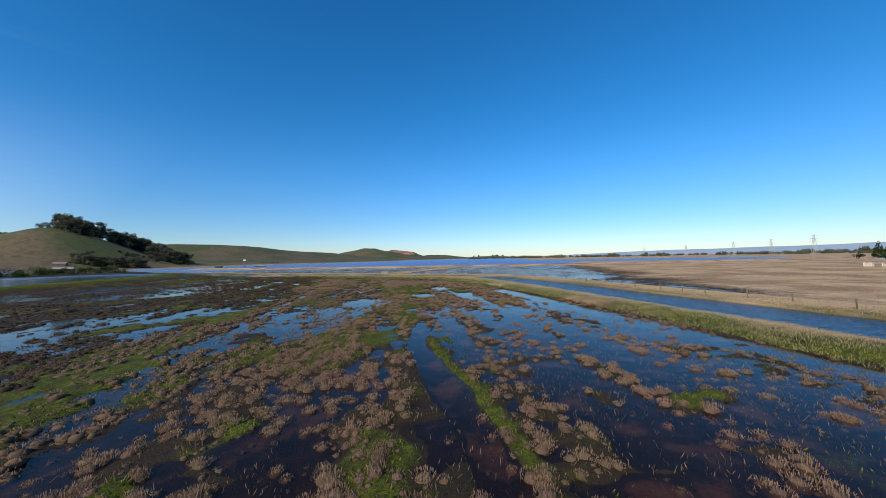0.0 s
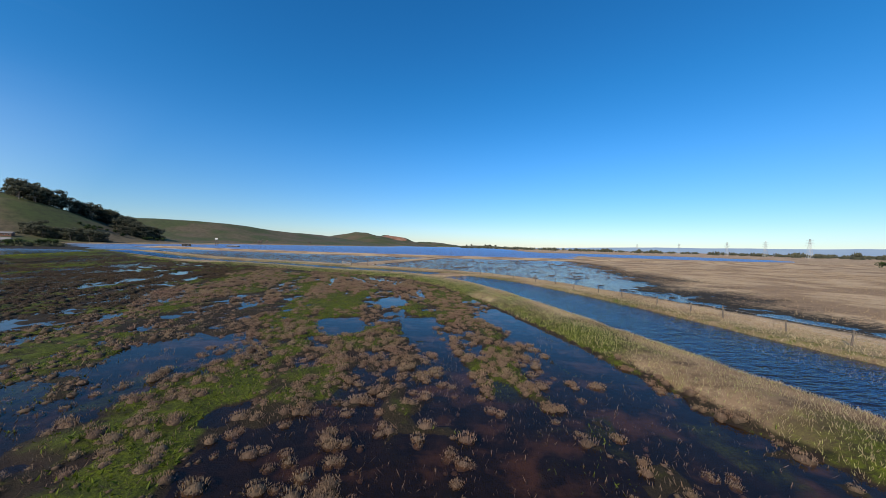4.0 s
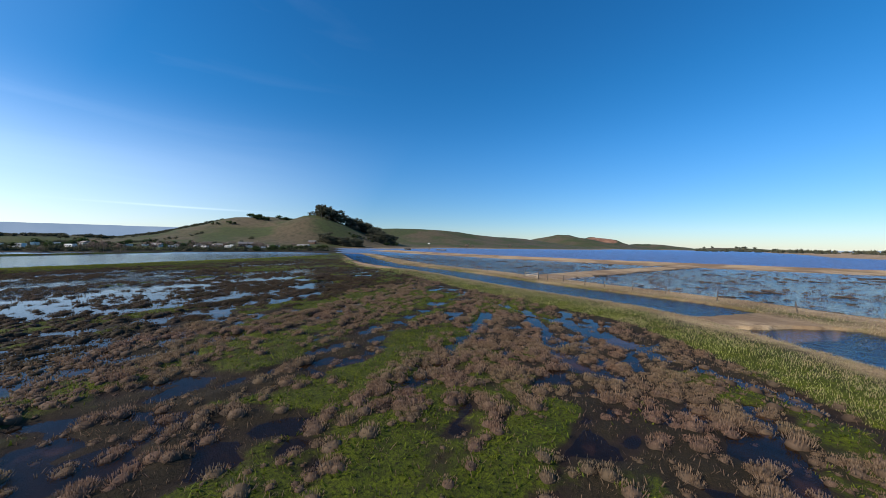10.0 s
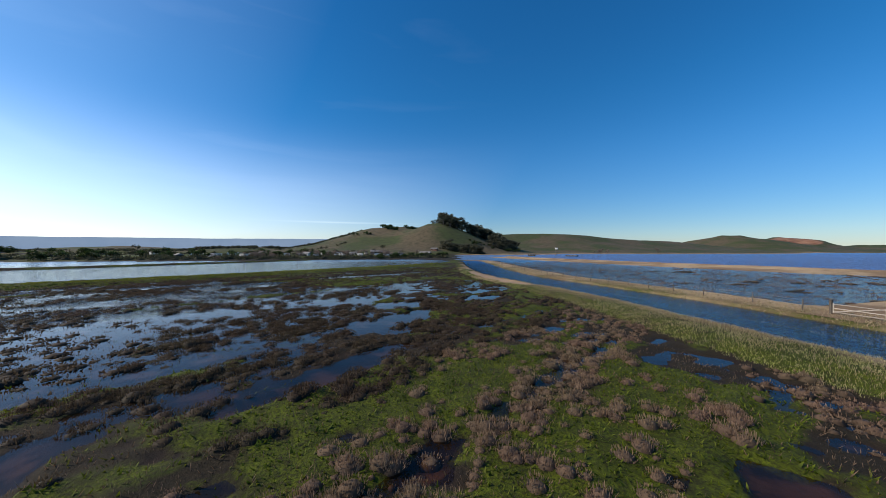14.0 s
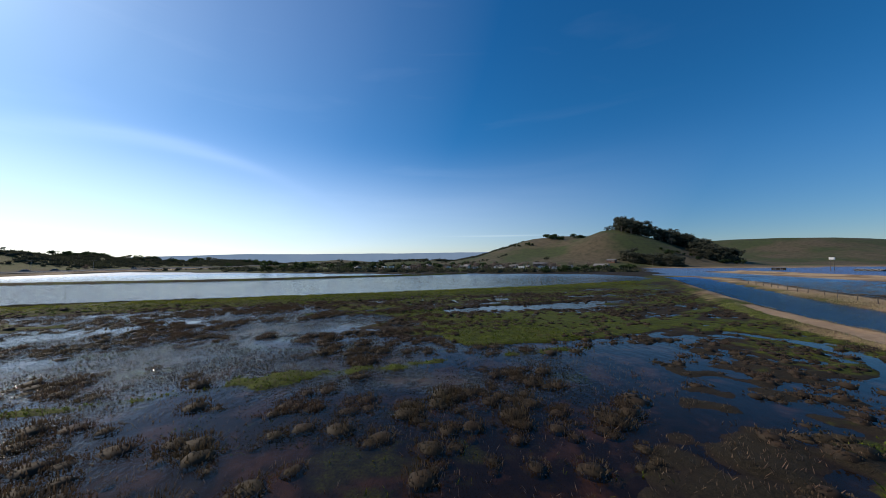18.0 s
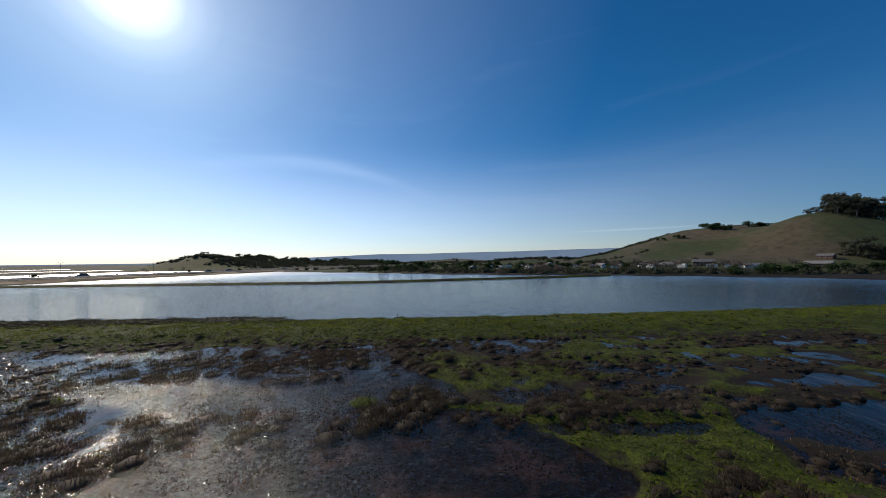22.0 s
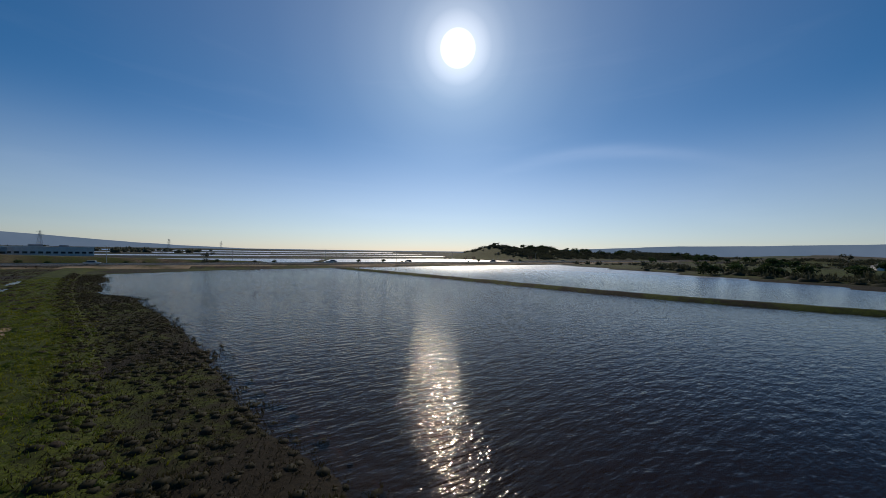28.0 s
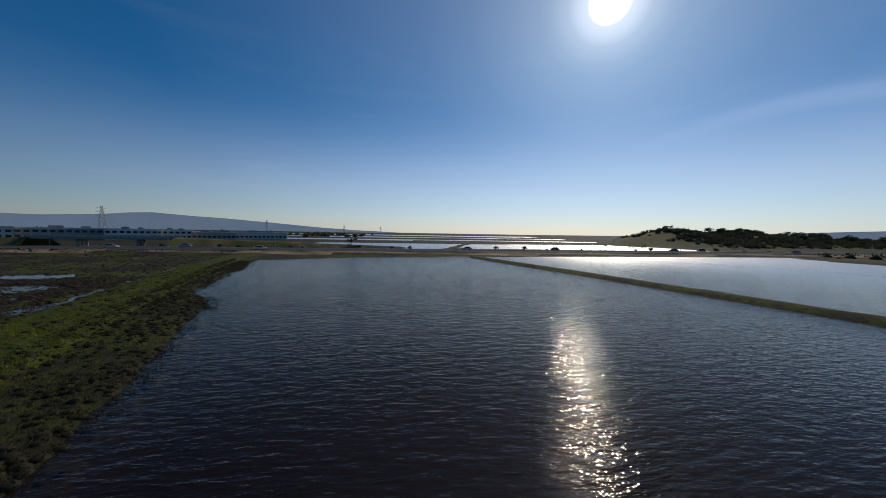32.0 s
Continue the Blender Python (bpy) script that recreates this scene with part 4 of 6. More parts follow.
def build_tufts():
    count = 125000
    u, v = rng.uniform(-88, 26.5, count), rng.uniform(-8, 172, count)
    x, y = from_uv(u, v)
    z, zones = terrain(x, y)
    _, dl, _ = levee_d(x, y)
    bd, _ = line_distance(x, y, BAND)
    n1, n2 = fbm(x + 200, y, 8, 3), fbm(u * 1.9 + 300, v * 0.6 + 60, 2.4, 3)
    # 1 where shrubs stand against the sun and take the shaded colour
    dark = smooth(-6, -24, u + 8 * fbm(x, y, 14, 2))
    rows = fbm(u * 2.6 + 31, v * 0.35, 5.0, 3)
    chance = 0.30 + 0.9 * n1 + 1.5 * n2 + 1.1 * rows + 0.10 * zones["wet"] * (u > -20) - 0.15 * zones["green"] + 0.45 * zones["thicket"] + 0.25 * np.exp(-((bd - 7) / 4) ** 2) + 0.2 * smooth(-0.08, 0.10, z)
    sunk = zones["wet"] * smooth(-28, -44, u)
    chance = chance * (1 - sunk) + sunk * (0.26 + 0.85 * fbm(u * 1.2, v * 1.2, 7.0, 3) - 0.1 * zones["green"])
    for line in DITCHES[:2]:
        beside, _ = line_distance(x, y, line)
        chance = chance + 0.55 * np.exp(-((np.abs(beside) - 1.0) / 0.9) ** 2)
    chance = chance * (1 - 0.95 * zones["open"]) * (1 - 0.35 * smooth(0.5, 0.9, zones["green"]))
    keep = (chance > rng.uniform(0.1, 1.0, count)) & (dl < -1.4) & (bd > -3.2) & (zones["earth"] < 0.3) & ((bd > 4.5) | (rng.rand(count) < 0.45))
    flooded = zones["wet"] * smooth(-28, -44, u)
    u, v, x, y, z, dark, flooded = (k[keep] for k in (u, v, x, y, z, dark, flooded))
    grow = rng.rand(len(x))
    size = (0.23 + 0.62 * grow**1.8) * (1 + 0.40 * dark)
    size = size * (1 + 0.28 * smooth(58, 70, v) * (1 - smooth(24, 34, np.abs(u + 8))))
    size = size * (1 + 0.30 * flooded) + 0.12 * flooded
    squash, turn = rng.uniform(0.75, 1.1, len(x)) * (1 - 0.30 * dark), rng.uniform(0, 6.28, len(x))
    z = np.maximum(z, -0.07) - 0.02
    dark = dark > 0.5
    reach = np.abs(line_distance(x, y, CORRIDOR)[0])
    far = (reach > 14) | (size < 0.40)
    rich = [tuft_template(105, k) for k in range(6)]
    poor = [tuft_template(14, 20 + k, 5, 2.6) for k in range(4)]
    near = (~far) & (~dark) & (reach < 14) & (v > 8) & (v < 62) & (size > 0.5)
    index = np.flatnonzero(near)[:290]
    single = np.zeros(len(x), bool)
    single[index] = True
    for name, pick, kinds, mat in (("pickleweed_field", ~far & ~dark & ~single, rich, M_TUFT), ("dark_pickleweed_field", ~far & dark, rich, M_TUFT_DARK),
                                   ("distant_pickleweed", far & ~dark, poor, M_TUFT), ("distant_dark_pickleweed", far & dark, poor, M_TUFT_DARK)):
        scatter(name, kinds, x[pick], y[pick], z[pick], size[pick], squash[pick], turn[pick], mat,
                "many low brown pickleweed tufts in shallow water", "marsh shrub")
    meshes = [mesh_of("pickleweed_shrub", v_, f_, M_TUFT, [("tip", t_)]) for v_, f_, t_ in rich]
    for k, i in enumerate(index):
        ob = new("pickleweed_shrub", meshes[k % len(meshes)])
        ob.matrix_world = Matrix.Translation((x[i], y[i], z[i])) @ Matrix.Rotation(turn[i], 4, "Z") @ Matrix.Diagonal((size[i], size[i], size[i] * squash[i], 1))
        tagged(ob, "low pinkish-brown pickleweed shrub on wet marsh mud", "marsh shrub", "pickleweed shrubs of the marsh")
    # the dark fringe between the green bank and the lake, and weed standing in the lake and the flooded fields
    count = 26000
    x, y = rng.uniform(-122, -70, count), rng.uniform(-60, 68, count)
    z, _ = terrain(x, y)
    bd, _ = line_distance(x, y, BAND)
    keep = (bd < -2.5) & (bd > -22) & (z > -0.35) & (fbm(x, y, 5, 3) + 0.62 > rng.rand(count) * 0.75)
    x, y, z = x[keep], y[keep], np.maximum(z[keep], -0.12)
    k = len(x)
    scatter("shore_pickleweed", poor, x, y, z - 0.03, rng.uniform(0.3, 0.95, k), rng.uniform(0.6, 1.0, k), rng.uniform(0, 6.28, k), M_MAT,
            "dark brown pickleweed fringe along the lake shore", "marsh shrub")
    count = 9000
    x, y = rng.uniform(-76, 26, count), rng.uniform(-86, -4, count)
    z, _ = terrain(x, y)
    bd, _ = line_distance(x, y, BAND)
    keep = (bd > 3) & (z > -0.2) & (fbm(x, y, 7, 3) + 0.5 > rng.rand(count))
    x, y, z = x[keep], y[keep], z[keep]
    k = len(x)
    scatter("flats_pickleweed", poor, x, y, z - 0.03, rng.uniform(0.4, 1.0, k), rng.uniform(0.5, 0.9, k), rng.uniform(0, 6.28, k), M_TUFT_DARK,
            "dark pickleweed clumps on the green flats", "marsh shrub")
    count = 70000
    x, y = rng.uniform(-140, 110, count), rng.uniform(105, 250, count)
    z, _ = terrain(x, y)
    d, _, _ = levee_d(x, y)
    keep = (d > 27) & (z > -0.65) & (z < 0.12) & (fbm(x + 50, y, 14, 3) + 0.40 > rng.rand(count))
    x, y, z = x[keep], y[keep], np.maximum(z[keep], -0.08)
    k = len(x)
    scatter("flooded_field_weed", poor, x, y, z - 0.03, rng.uniform(0.4, 1.7, k), rng.uniform(0.25, 0.45, k), rng.uniform(0, 6.28, k), M_TUFT,
            "low brown weed clumps in the flooded field", "marsh weed")
    count = 9000
    x, y = rng.uniform(-225, -120, count), rng.uniform(-70, 170, count)
    md, _ = line_distance(x, y, BERM)
    bare = inside(x, y, LAKE) & ((np.abs(md) < 30) & (rng.rand(count) < 0.55 * np.exp(-np.abs(md) / 14)) | (fbm(x, y, 16, 3) > 0.17) & (rng.rand(count) < 0.22))
    x, y = x[bare], y[bare]
    k = len(x)
    scatter("floating_weed", poor, x, y, np.full(k, -0.04), rng.uniform(0.12, 0.42, k), rng.uniform(0.4, 0.7, k), rng.uniform(0, 6.28, k), M_TUFT_DARK,
            "small dark clumps of weed standing in the lake", "marsh weed")


def blades(name, x, y, z, height, width, lean, material, label, category):
    """Grass: one leaning blade, of three corners, for each place."""
    k = len(x)
    an, way = rng.uniform(0, 6.28, k), rng.uniform(0, 6.28, k)
    dx, dy = np.cos(an) * width / 2, np.sin(an) * width / 2
    tx, ty = np.cos(way) * lean * height, np.sin(way) * lean * height
    v = np.stack([np.stack([x - dx, y - dy, z - 0.03], -1), np.stack([x + dx, y + dy, z - 0.03], -1), np.stack([x + tx, y + ty, z + height], -1)], 1)
    # dark roots put the shade among blades into the colour; tips keep their own
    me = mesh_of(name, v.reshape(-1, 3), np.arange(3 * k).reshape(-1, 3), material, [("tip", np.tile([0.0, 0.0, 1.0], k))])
    return tagged(new(name, me), label, category, kind="stuff")


build_tufts()


def build_grass():
    """Long grass on the levee, straw on the far bank and in the fields."""
    run = np.cumsum(np.r_[0, np.hypot(*np.diff(LEVEE, axis=0).T)])

    def along(count, s0, s1, d0, d1):
        s, d = rng.uniform(s0, s1, count), rng.uniform(d0, d1, count)
        cx, cy = np.interp(s, run, LEVEE[:, 0]), np.interp(s, run, LEVEE[:, 1])
        ex, ey = np.interp(s + 0.5, run, LEVEE[:, 0]) - np.interp(s - 0.5, run, LEVEE[:, 0]), np.interp(s + 0.5, run, LEVEE[:, 1]) - np.interp(s - 0.5, run, LEVEE[:, 1])
        e = np.hypot(ex, ey)
        x, y = cx + ey / e * (d - 7.4), cy - ex / e * (d - 7.4)
        z, zones = terrain(x, y)
        return x, y, z, d, zones
    # low green herb on the mats
    count = 420000
    u, v = rng.uniform(-96, 26.5, count), rng.uniform(4, 140, count)
    x, y = from_uv(u, v)
    pick = np.abs(line_distance(x, y, CORRIDOR)[0]) < 20
    x, y = x[pick], y[pick]
    z, zones = terrain(x, y)
    d, dl, _ = levee_d(x, y)
    keep = (zones["green"] + 0.6 * fbm(x, y, 2, 2) > rng.uniform(0.25, 0.9, len(x))) & (z > -0.10) & (dl < -1.2)
    x, y, z = x[keep], y[keep], z[keep]
    k = len(x)
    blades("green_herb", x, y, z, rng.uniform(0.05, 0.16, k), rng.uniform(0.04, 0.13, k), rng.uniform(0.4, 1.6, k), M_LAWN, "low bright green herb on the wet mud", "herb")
    # flakes of algae floating on the sunlit pools
    count = 240000
    x, y = rng.uniform(-106, -66, count), rng.uniform(52, 104, count)
    z, zones = terrain(x, y)
    keep = (z < -0.02) & (3.0 * fbm(x * 0.8 + 0.5 * y, y, 6, 4) + 0.45 + 0.9 * fbm(x, y, 0.8, 2) > rng.rand(count)) & (line_distance(x, y, BAND)[0] > 2)
    x, y = x[keep], y[keep]
    k = len(x)
    blades("floating_algae", x, y, np.full(k, 0.008), rng.uniform(0.004, 0.03, k), rng.uniform(0.03, 0.12, k), rng.uniform(1.5, 5.0, k), M_MAT, "small olive flakes of algae floating on the pools", "algae")
    # small twigs between the shrubs, and on the lake's shore
    for name, count, area, mat, label in (("marsh_twigs", 440000, (-90, 26.5, 4, 140), M_TUFT, "small brown twigs between the pickleweed shrubs"),
                                          ("shore_twigs", 240000, (-112, -64, -40, 96), M_MAT, "small olive twigs along the lake shore")):
        u, v = rng.uniform(*area[:2], count), rng.uniform(*area[2:], count)
        x, y = from_uv(u, v)
        if name == "marsh_twigs":
            pick = np.abs(line_distance(x, y, CORRIDOR)[0]) < 18
        else:
            bd, _ = line_distance(x, y, BAND)
            pick = (bd < -2) & (bd > -18)
        x, y = x[pick], y[pick]
        z, zones = terrain(x, y)
        d, dl, _ = levee_d(x, y)
        keep = (z > (-0.17 if name == "marsh_twigs" else -0.10)) & (dl < -1.2) & (np.maximum(zones["litter"], 0.42 * zones["wet"]) - 0.4 * zones["green"] * (name == "marsh_twigs") + 0.8 * fbm(x, y, 1.5, 2) > rng.uniform(0.1, 0.9, len(x)))
        x, y, z = x[keep], y[keep], z[keep]
        k = len(x)
        blades(name, x, y, np.maximum(z, -0.04), rng.uniform(0.05, 0.20, k), rng.uniform(0.02, 0.06, k), rng.uniform(0.2, 1.2, k), mat, label, "marsh plants")
    x, y, z, d, zones = along(230000, 62, 270, 0, 7.4)
    d = levee_d(x, y)[1]
    thick = (fbm(x, y, 2.2, 3) + 0.5 > rng.rand(len(x)) * 0.9) & (d > -1.9) & (zones["earth"] < 0.3)
    dry = (0.34 + 0.07 * d + 1.4 * fbm(x, y, 7, 3)) > rng.rand(len(x))
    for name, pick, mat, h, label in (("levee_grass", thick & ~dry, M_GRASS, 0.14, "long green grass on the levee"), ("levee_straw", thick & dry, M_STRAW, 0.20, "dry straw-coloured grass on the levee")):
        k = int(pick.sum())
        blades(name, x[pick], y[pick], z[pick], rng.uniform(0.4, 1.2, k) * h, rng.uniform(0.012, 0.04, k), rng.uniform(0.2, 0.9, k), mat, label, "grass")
    x, y, z, d, zones = along(45000, 40, 300, 17.6, 26)
    k = len(x)
    blades("bank_straw", x, y, z, rng.uniform(0.08, 0.28, k), rng.uniform(0.04, 0.10, k), rng.uniform(0.3, 1.0, k), M_STRAW, "dry grass along the far bank of the channel", "grass")
    count = 150000
    x, y = rng.uniform(20, 170, count), rng.uniform(0, 190, count)
    d, dl, _ = levee_d(x, y)
    z, zones = terrain(x, y)
    keep = (d > 22) & (z > 0.02) & (fbm(x, y, 6, 3) + 0.45 > rng.rand(count))
    x, y, z = x[keep], y[keep], z[keep]
    k = len(x)
    blades("field_straw", x, y, z, rng.uniform(0.06, 0.22, k), rng.uniform(0.05, 0.12, k), rng.uniform(0.3, 1.2, k), M_HAY, "dry straw-coloured grass of the field", "grass")
    # the green bank by the lake
    count = 90000
    s = rng.uniform(0, 1, count)
    keep = rng.randint(0, len(BAND) - 1, count)
    a, b = BAND[keep], BAND[keep + 1]
    e = b - a
    side = rng.normal(0, 2.6, count)
    px = a + e * s[:, None] + np.stack([e[:, 1], -e[:, 0]], 1) / np.hypot(*e.T)[:, None] * side[:, None]
    x, y = px[:, 0], px[:, 1]
    z, zones = terrain(x, y)
    keep = (z > 0.1) & (zones["green"] > 0.4) & (y > -40) & (y < 160) & (2.2 * fbm(x, y, 1.6, 3) + 0.45 > rng.rand(count))
    k = int(keep.sum())
    blades("bank_grass", x[keep], y[keep], z[keep], rng.uniform(0.06, 0.20, k), rng.uniform(0.03, 0.09, k), rng.uniform(0.3, 1.2, k), M_BANK, "short bright green grass on the lakeside bank", "grass")


build_grass()


def build_tussocks():
    """Low grassy tussocks and dark clumps that make the lakeside bank uneven."""
    count = 26000
    k = rng.randint(0, len(BAND) - 1, count)
    a, e = BAND[k], BAND[k + 1] - BAND[k]
    side = rng.uniform(-4.5, 8.0, count)
    at = a + e * rng.rand(count, 1) + np.stack([e[:, 1], -e[:, 0]], 1) / np.hypot(*e.T)[:, None] * side[:, None]
    x, y = at[:, 0], at[:, 1]
    z, zones = terrain(x, y)
    keep = (z > 0.0) & (y > -45) & (y < 165) & (fbm(x, y, 3.5, 3) + 0.42 > rng.rand(count))
    x, y, z, side = x[keep], y[keep], z[keep], side[keep]
    brown = rng.rand(len(x)) < 0.10 + 0.30 * smooth(1.5, 5.0, side)
    kinds = [tuft_template(30, 140 + j, 6, 1.6) for j in range(4)]
    for name, pick, mat, big, label in (("bank_tussocks", ~brown, M_LAWN, 0.75, "low yellow-green tussocks on the lakeside bank"), ("bank_clumps", brown, M_TUFT_DARK, 0.75, "dark brown clumps on the lakeside bank")):
        n = int(pick.sum())
        scatter(name, kinds, x[pick], y[pick], z[pick] - 0.03, rng.uniform(0.2, big, n), rng.uniform(0.4, 0.8, n), rng.uniform(0, 6.28, n), mat, label, "grass")


build_tussocks()


# ---- banks, road and distance ----
def ribbon(name, line, profile, zones, label, category, lift=0.0, wobble=0.15, every=2.5, material=None, kind="structure"):
    """A bank or road: a cross-section of (offset, height) swept along a line."""
    run = np.cumsum(np.r_[0, np.hypot(*np.diff(line, axis=0).T)])
    s = np.arange(0, run[-1], every)
    cx, cy = np.interp(s, run, line[:, 0]), np.interp(s, run, line[:, 1])
    ex, ey = np.gradient(cx), np.gradient(cy)
    e = np.hypot(ex, ey)
    ex, ey = ex / e, ey / e
    k, rows = len(profile), []
    for o, h in profile:
        jo = o * (1 + wobble * 2 * fbm(cx + 40 * o, cy, 6, 3))
        jh = h * (1 + wobble * 2.5 * fbm(cx, cy + 30 * o, 4, 3)) if h > 0 else np.full(len(s), h)
        rows.append(np.stack([cx + ey * jo, cy - ex * jo, jh + lift], -1))
    v = np.stack(rows, 1).reshape(-1, 3)
    i = (np.arange(len(s) - 1)[:, None] * k + np.arange(k - 1)[None]).ravel()
    f = np.stack([i, i + 1, i + k + 1, i + k], 1)
    n = fbm(v[:, 0], v[:, 1], 5, 3)
    attrs = [(key, np.clip(amount + swing * n, 0, 1)) for key, amount, swing in zones]
    return tagged(new(name, mesh_of(name, v, f, material or M_GROUND, attrs, flat=False)), label, category, kind=kind)


def build_banks():
    ribbon("lake_berm", BERM, [(-3.2, -0.5), (-1.6, 0.18), (-0.9, 0.55), (0, 0.62), (1.0, 0.5), (1.8, 0.12), (3.2, -0.5)],
           [("green", 0.55, 1.3), ("litter", 0.9, 0)], "narrow grassy berm crossing the lake", "berm", every=0.9)
    ribbon("north_berm", NORTH_BERM, [(-9, -0.4), (-4, 0.45), (-1.2, 1.0), (1.2, 1.0), (4, 0.4), (16, 0.16), (24, -0.3)],
           [("straw", 0.8, 1.0), ("green", 0.15, 0.8), ("litter", 0.9, 0)], "long tan grass berm before the open lake", "berm", every=3.0)
    ribbon("divider_bank", DIVIDER, [(-6, -0.3), (-3, 0.28), (0, 0.4), (3, 0.3), (6, -0.3)], [("straw", 0.85, 0.6), ("litter", 0.9, 0)],
           "low tan bank between the flooded fields", "berm", every=2.0)
    # the road and its guard rail
    ribbon("road", ROAD, [(-11, 1.36), (-10.6, 1.42), (10.6, 1.42), (11, 1.36)], [("tar", 1.0, 0)], "two-way asphalt highway on a low bank", "road", wobble=0.0, every=8.0)
    for off in (-10.2, -0.5, 0.5, 10.2):
        ribbon("road_line", ROAD, [(off - 0.09, 1.428), (off + 0.09, 1.428)], [], "painted white road line", "road marking", wobble=0.0, every=8.0, material=M_WHITE)
    ribbon("guard_rail", ROAD, [(11.0, 1.9), (11.06, 2.0), (11.0, 2.1), (11.06, 2.2)], [], "galvanised guard rail beside the highway", "guard rail", wobble=0.0, every=4.0, material=M_STEEL)


    ribbon("side_road", rounded([(330, 262), (282, 221), (226, 160), (176, 120), (134, 90), (100, 55), (78, 0), (70, -70)]), [(-4.2, 0.36), (-3.8, 0.46), (3.8, 0.46), (4.2, 0.36)], [("tar", 1.0, 0)],
           "narrow pale grey asphalt side road beside the field", "road", wobble=0.0, every=5.0, material=M_CONCRETE)


build_banks()


def far_ridges():
    """Mountain ranges all round, far behind everything, their blue haze a glow of the material."""
    m, n, l, b = fresh("mountain_haze_glow")
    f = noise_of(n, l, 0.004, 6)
    # distance haze is put into the colour and glows, over near-black slopes
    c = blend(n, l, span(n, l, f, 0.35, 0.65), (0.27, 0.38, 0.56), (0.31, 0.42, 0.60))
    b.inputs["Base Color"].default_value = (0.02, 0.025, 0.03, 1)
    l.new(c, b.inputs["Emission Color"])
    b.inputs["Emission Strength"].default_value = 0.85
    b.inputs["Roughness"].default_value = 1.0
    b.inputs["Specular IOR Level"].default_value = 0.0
    az = np.arange(-180, 180.01, 0.25)
    turns = [-180, -168, -160, -153.6, -150, -146, -141, -136.7, -128, -100, -75, -60, -53, -47, -38, -31, -24, -17, -8, 10, 60, 72, 80, 90, 104, 116, 126, 140, 160, 180]
    rises = [0.05, 0.55, 1.25, 1.75, 1.9, 2.15, 1.65, 1.35, 1.45, 1.0, 1.0, 0.95, 0.90, 0.80, 0.62, 0.62, 0.35, 0.1, 0.0, 0.2, 0.6, 1.75, 1.75, 1.55, 1.45, 1.25, 0.8, 0.15, 0.05, 0.05]
    rise = np.interp(az, turns, rises) + 0.22 * fbm(az, 0 * az, 6, 4) * (np.interp(az, turns, rises) > 0.25)
    far = 4650.0
    a = np.radians(az)
    cx, cy = -60 - np.sin(a) * far, 70 + np.cos(a) * far
    top = 7 + far * np.tan(np.radians(np.maximum(rise, 0)))
    v, k = [], 4
    for frac, back in ((0.0, 0.98), (0.35, 0.985), (0.75, 0.995), (1.0, 1.0)):
        v.append(np.stack([-60 + (cx + 60) * back, 70 + (cy - 70) * back, (top + 20) * frac - 20], -1))
    v = np.stack(v, 1).reshape(-1, 3)
    i = (np.arange(len(az) - 1)[:, None] * k + np.arange(k - 1)[None]).ravel()
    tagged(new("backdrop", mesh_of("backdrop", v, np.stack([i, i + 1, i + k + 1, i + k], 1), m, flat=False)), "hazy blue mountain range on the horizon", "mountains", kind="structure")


far_ridges()


# ---- trees ----
def crown_mesh(name, lobes, leaves, leaf, material, seed):
    """Leaf clumps round several lobes (x, y, z, radius, flatness): each clump a bent pair of triangles."""
    r = np.random.RandomState(seed)
    weights = np.array([q[3] ** 2 for q in lobes])
    pick = r.choice(len(lobes), leaves, p=weights / weights.sum())
    c = np.array(lobes)[pick]
    way = r.normal(0, 1, (leaves, 3))
    way /= np.linalg.norm(way, axis=1)[:, None]
    out_ = way * (c[:, 3] * r.uniform(0.62, 1.05, leaves))[:, None]
    out_[:, 2] *= c[:, 4]
    at = c[:, :3] + out_
    a, b = r.normal(0, 1, (leaves, 3)), r.normal(0, 1, (leaves, 3))
    a = a / np.linalg.norm(a, axis=1)[:, None] * (leaf * r.uniform(0.5, 1.3, leaves))[:, None]
    b = b / np.linalg.norm(b, axis=1)[:, None] * (leaf * r.uniform(0.4, 1.0, leaves))[:, None]
    v = np.stack([at - a, at + b, at + a, at - b + a * 0.3], 1).reshape(-1, 3)
    q = np.arange(leaves)[:, None] * 4
    f = np.concatenate([q + [0, 1, 2], q + [0, 2, 3]])
    # light from above put into the colour: clumps on the upward side are paler
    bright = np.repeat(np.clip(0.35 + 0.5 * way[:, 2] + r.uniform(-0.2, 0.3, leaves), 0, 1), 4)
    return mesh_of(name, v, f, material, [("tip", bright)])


def tree(name, height, lobes, leaves, leaf, material, seed, label, category, forks=5, girth=0.03):
    """A tapered trunk with limbs that reach into the lobes of its crown."""
    r = random.Random(seed)
    root = new(name)
    bm = bmesh.new()
    fork = height * 0.38
    rod(bm, (0, 0, -0.8), (0.1, 0.05, fork), height * girth, height * girth * 0.65, 7)
    part("trunk", bm, M_BARK, root)
    for q in lobes[:forks]:
        bm = bmesh.new()
        mid = Vector((q[0] * 0.5 + r.uniform(-.3, .3), q[1] * 0.5, (fork + q[2]) / 2))
        rod(bm, (0.08, 0.04, fork * r.uniform(0.6, 0.98)), mid, height * girth * 0.5, height * girth * 0.3, 5)
        rod(bm, mid, q[:3], height * girth * 0.3, height * girth * 0.08, 5)
        part("limb", bm, M_BARK, root)
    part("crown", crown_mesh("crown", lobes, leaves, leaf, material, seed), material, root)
    return tagged(root, label, category)


def random_lobes(r, count, spread, low, high, radius, flat=0.8):
    return [(r.uniform(-spread, spread), r.uniform(-spread, spread), r.uniform(low, high), radius * r.uniform(0.7, 1.2), flat) for _ in range(count)]


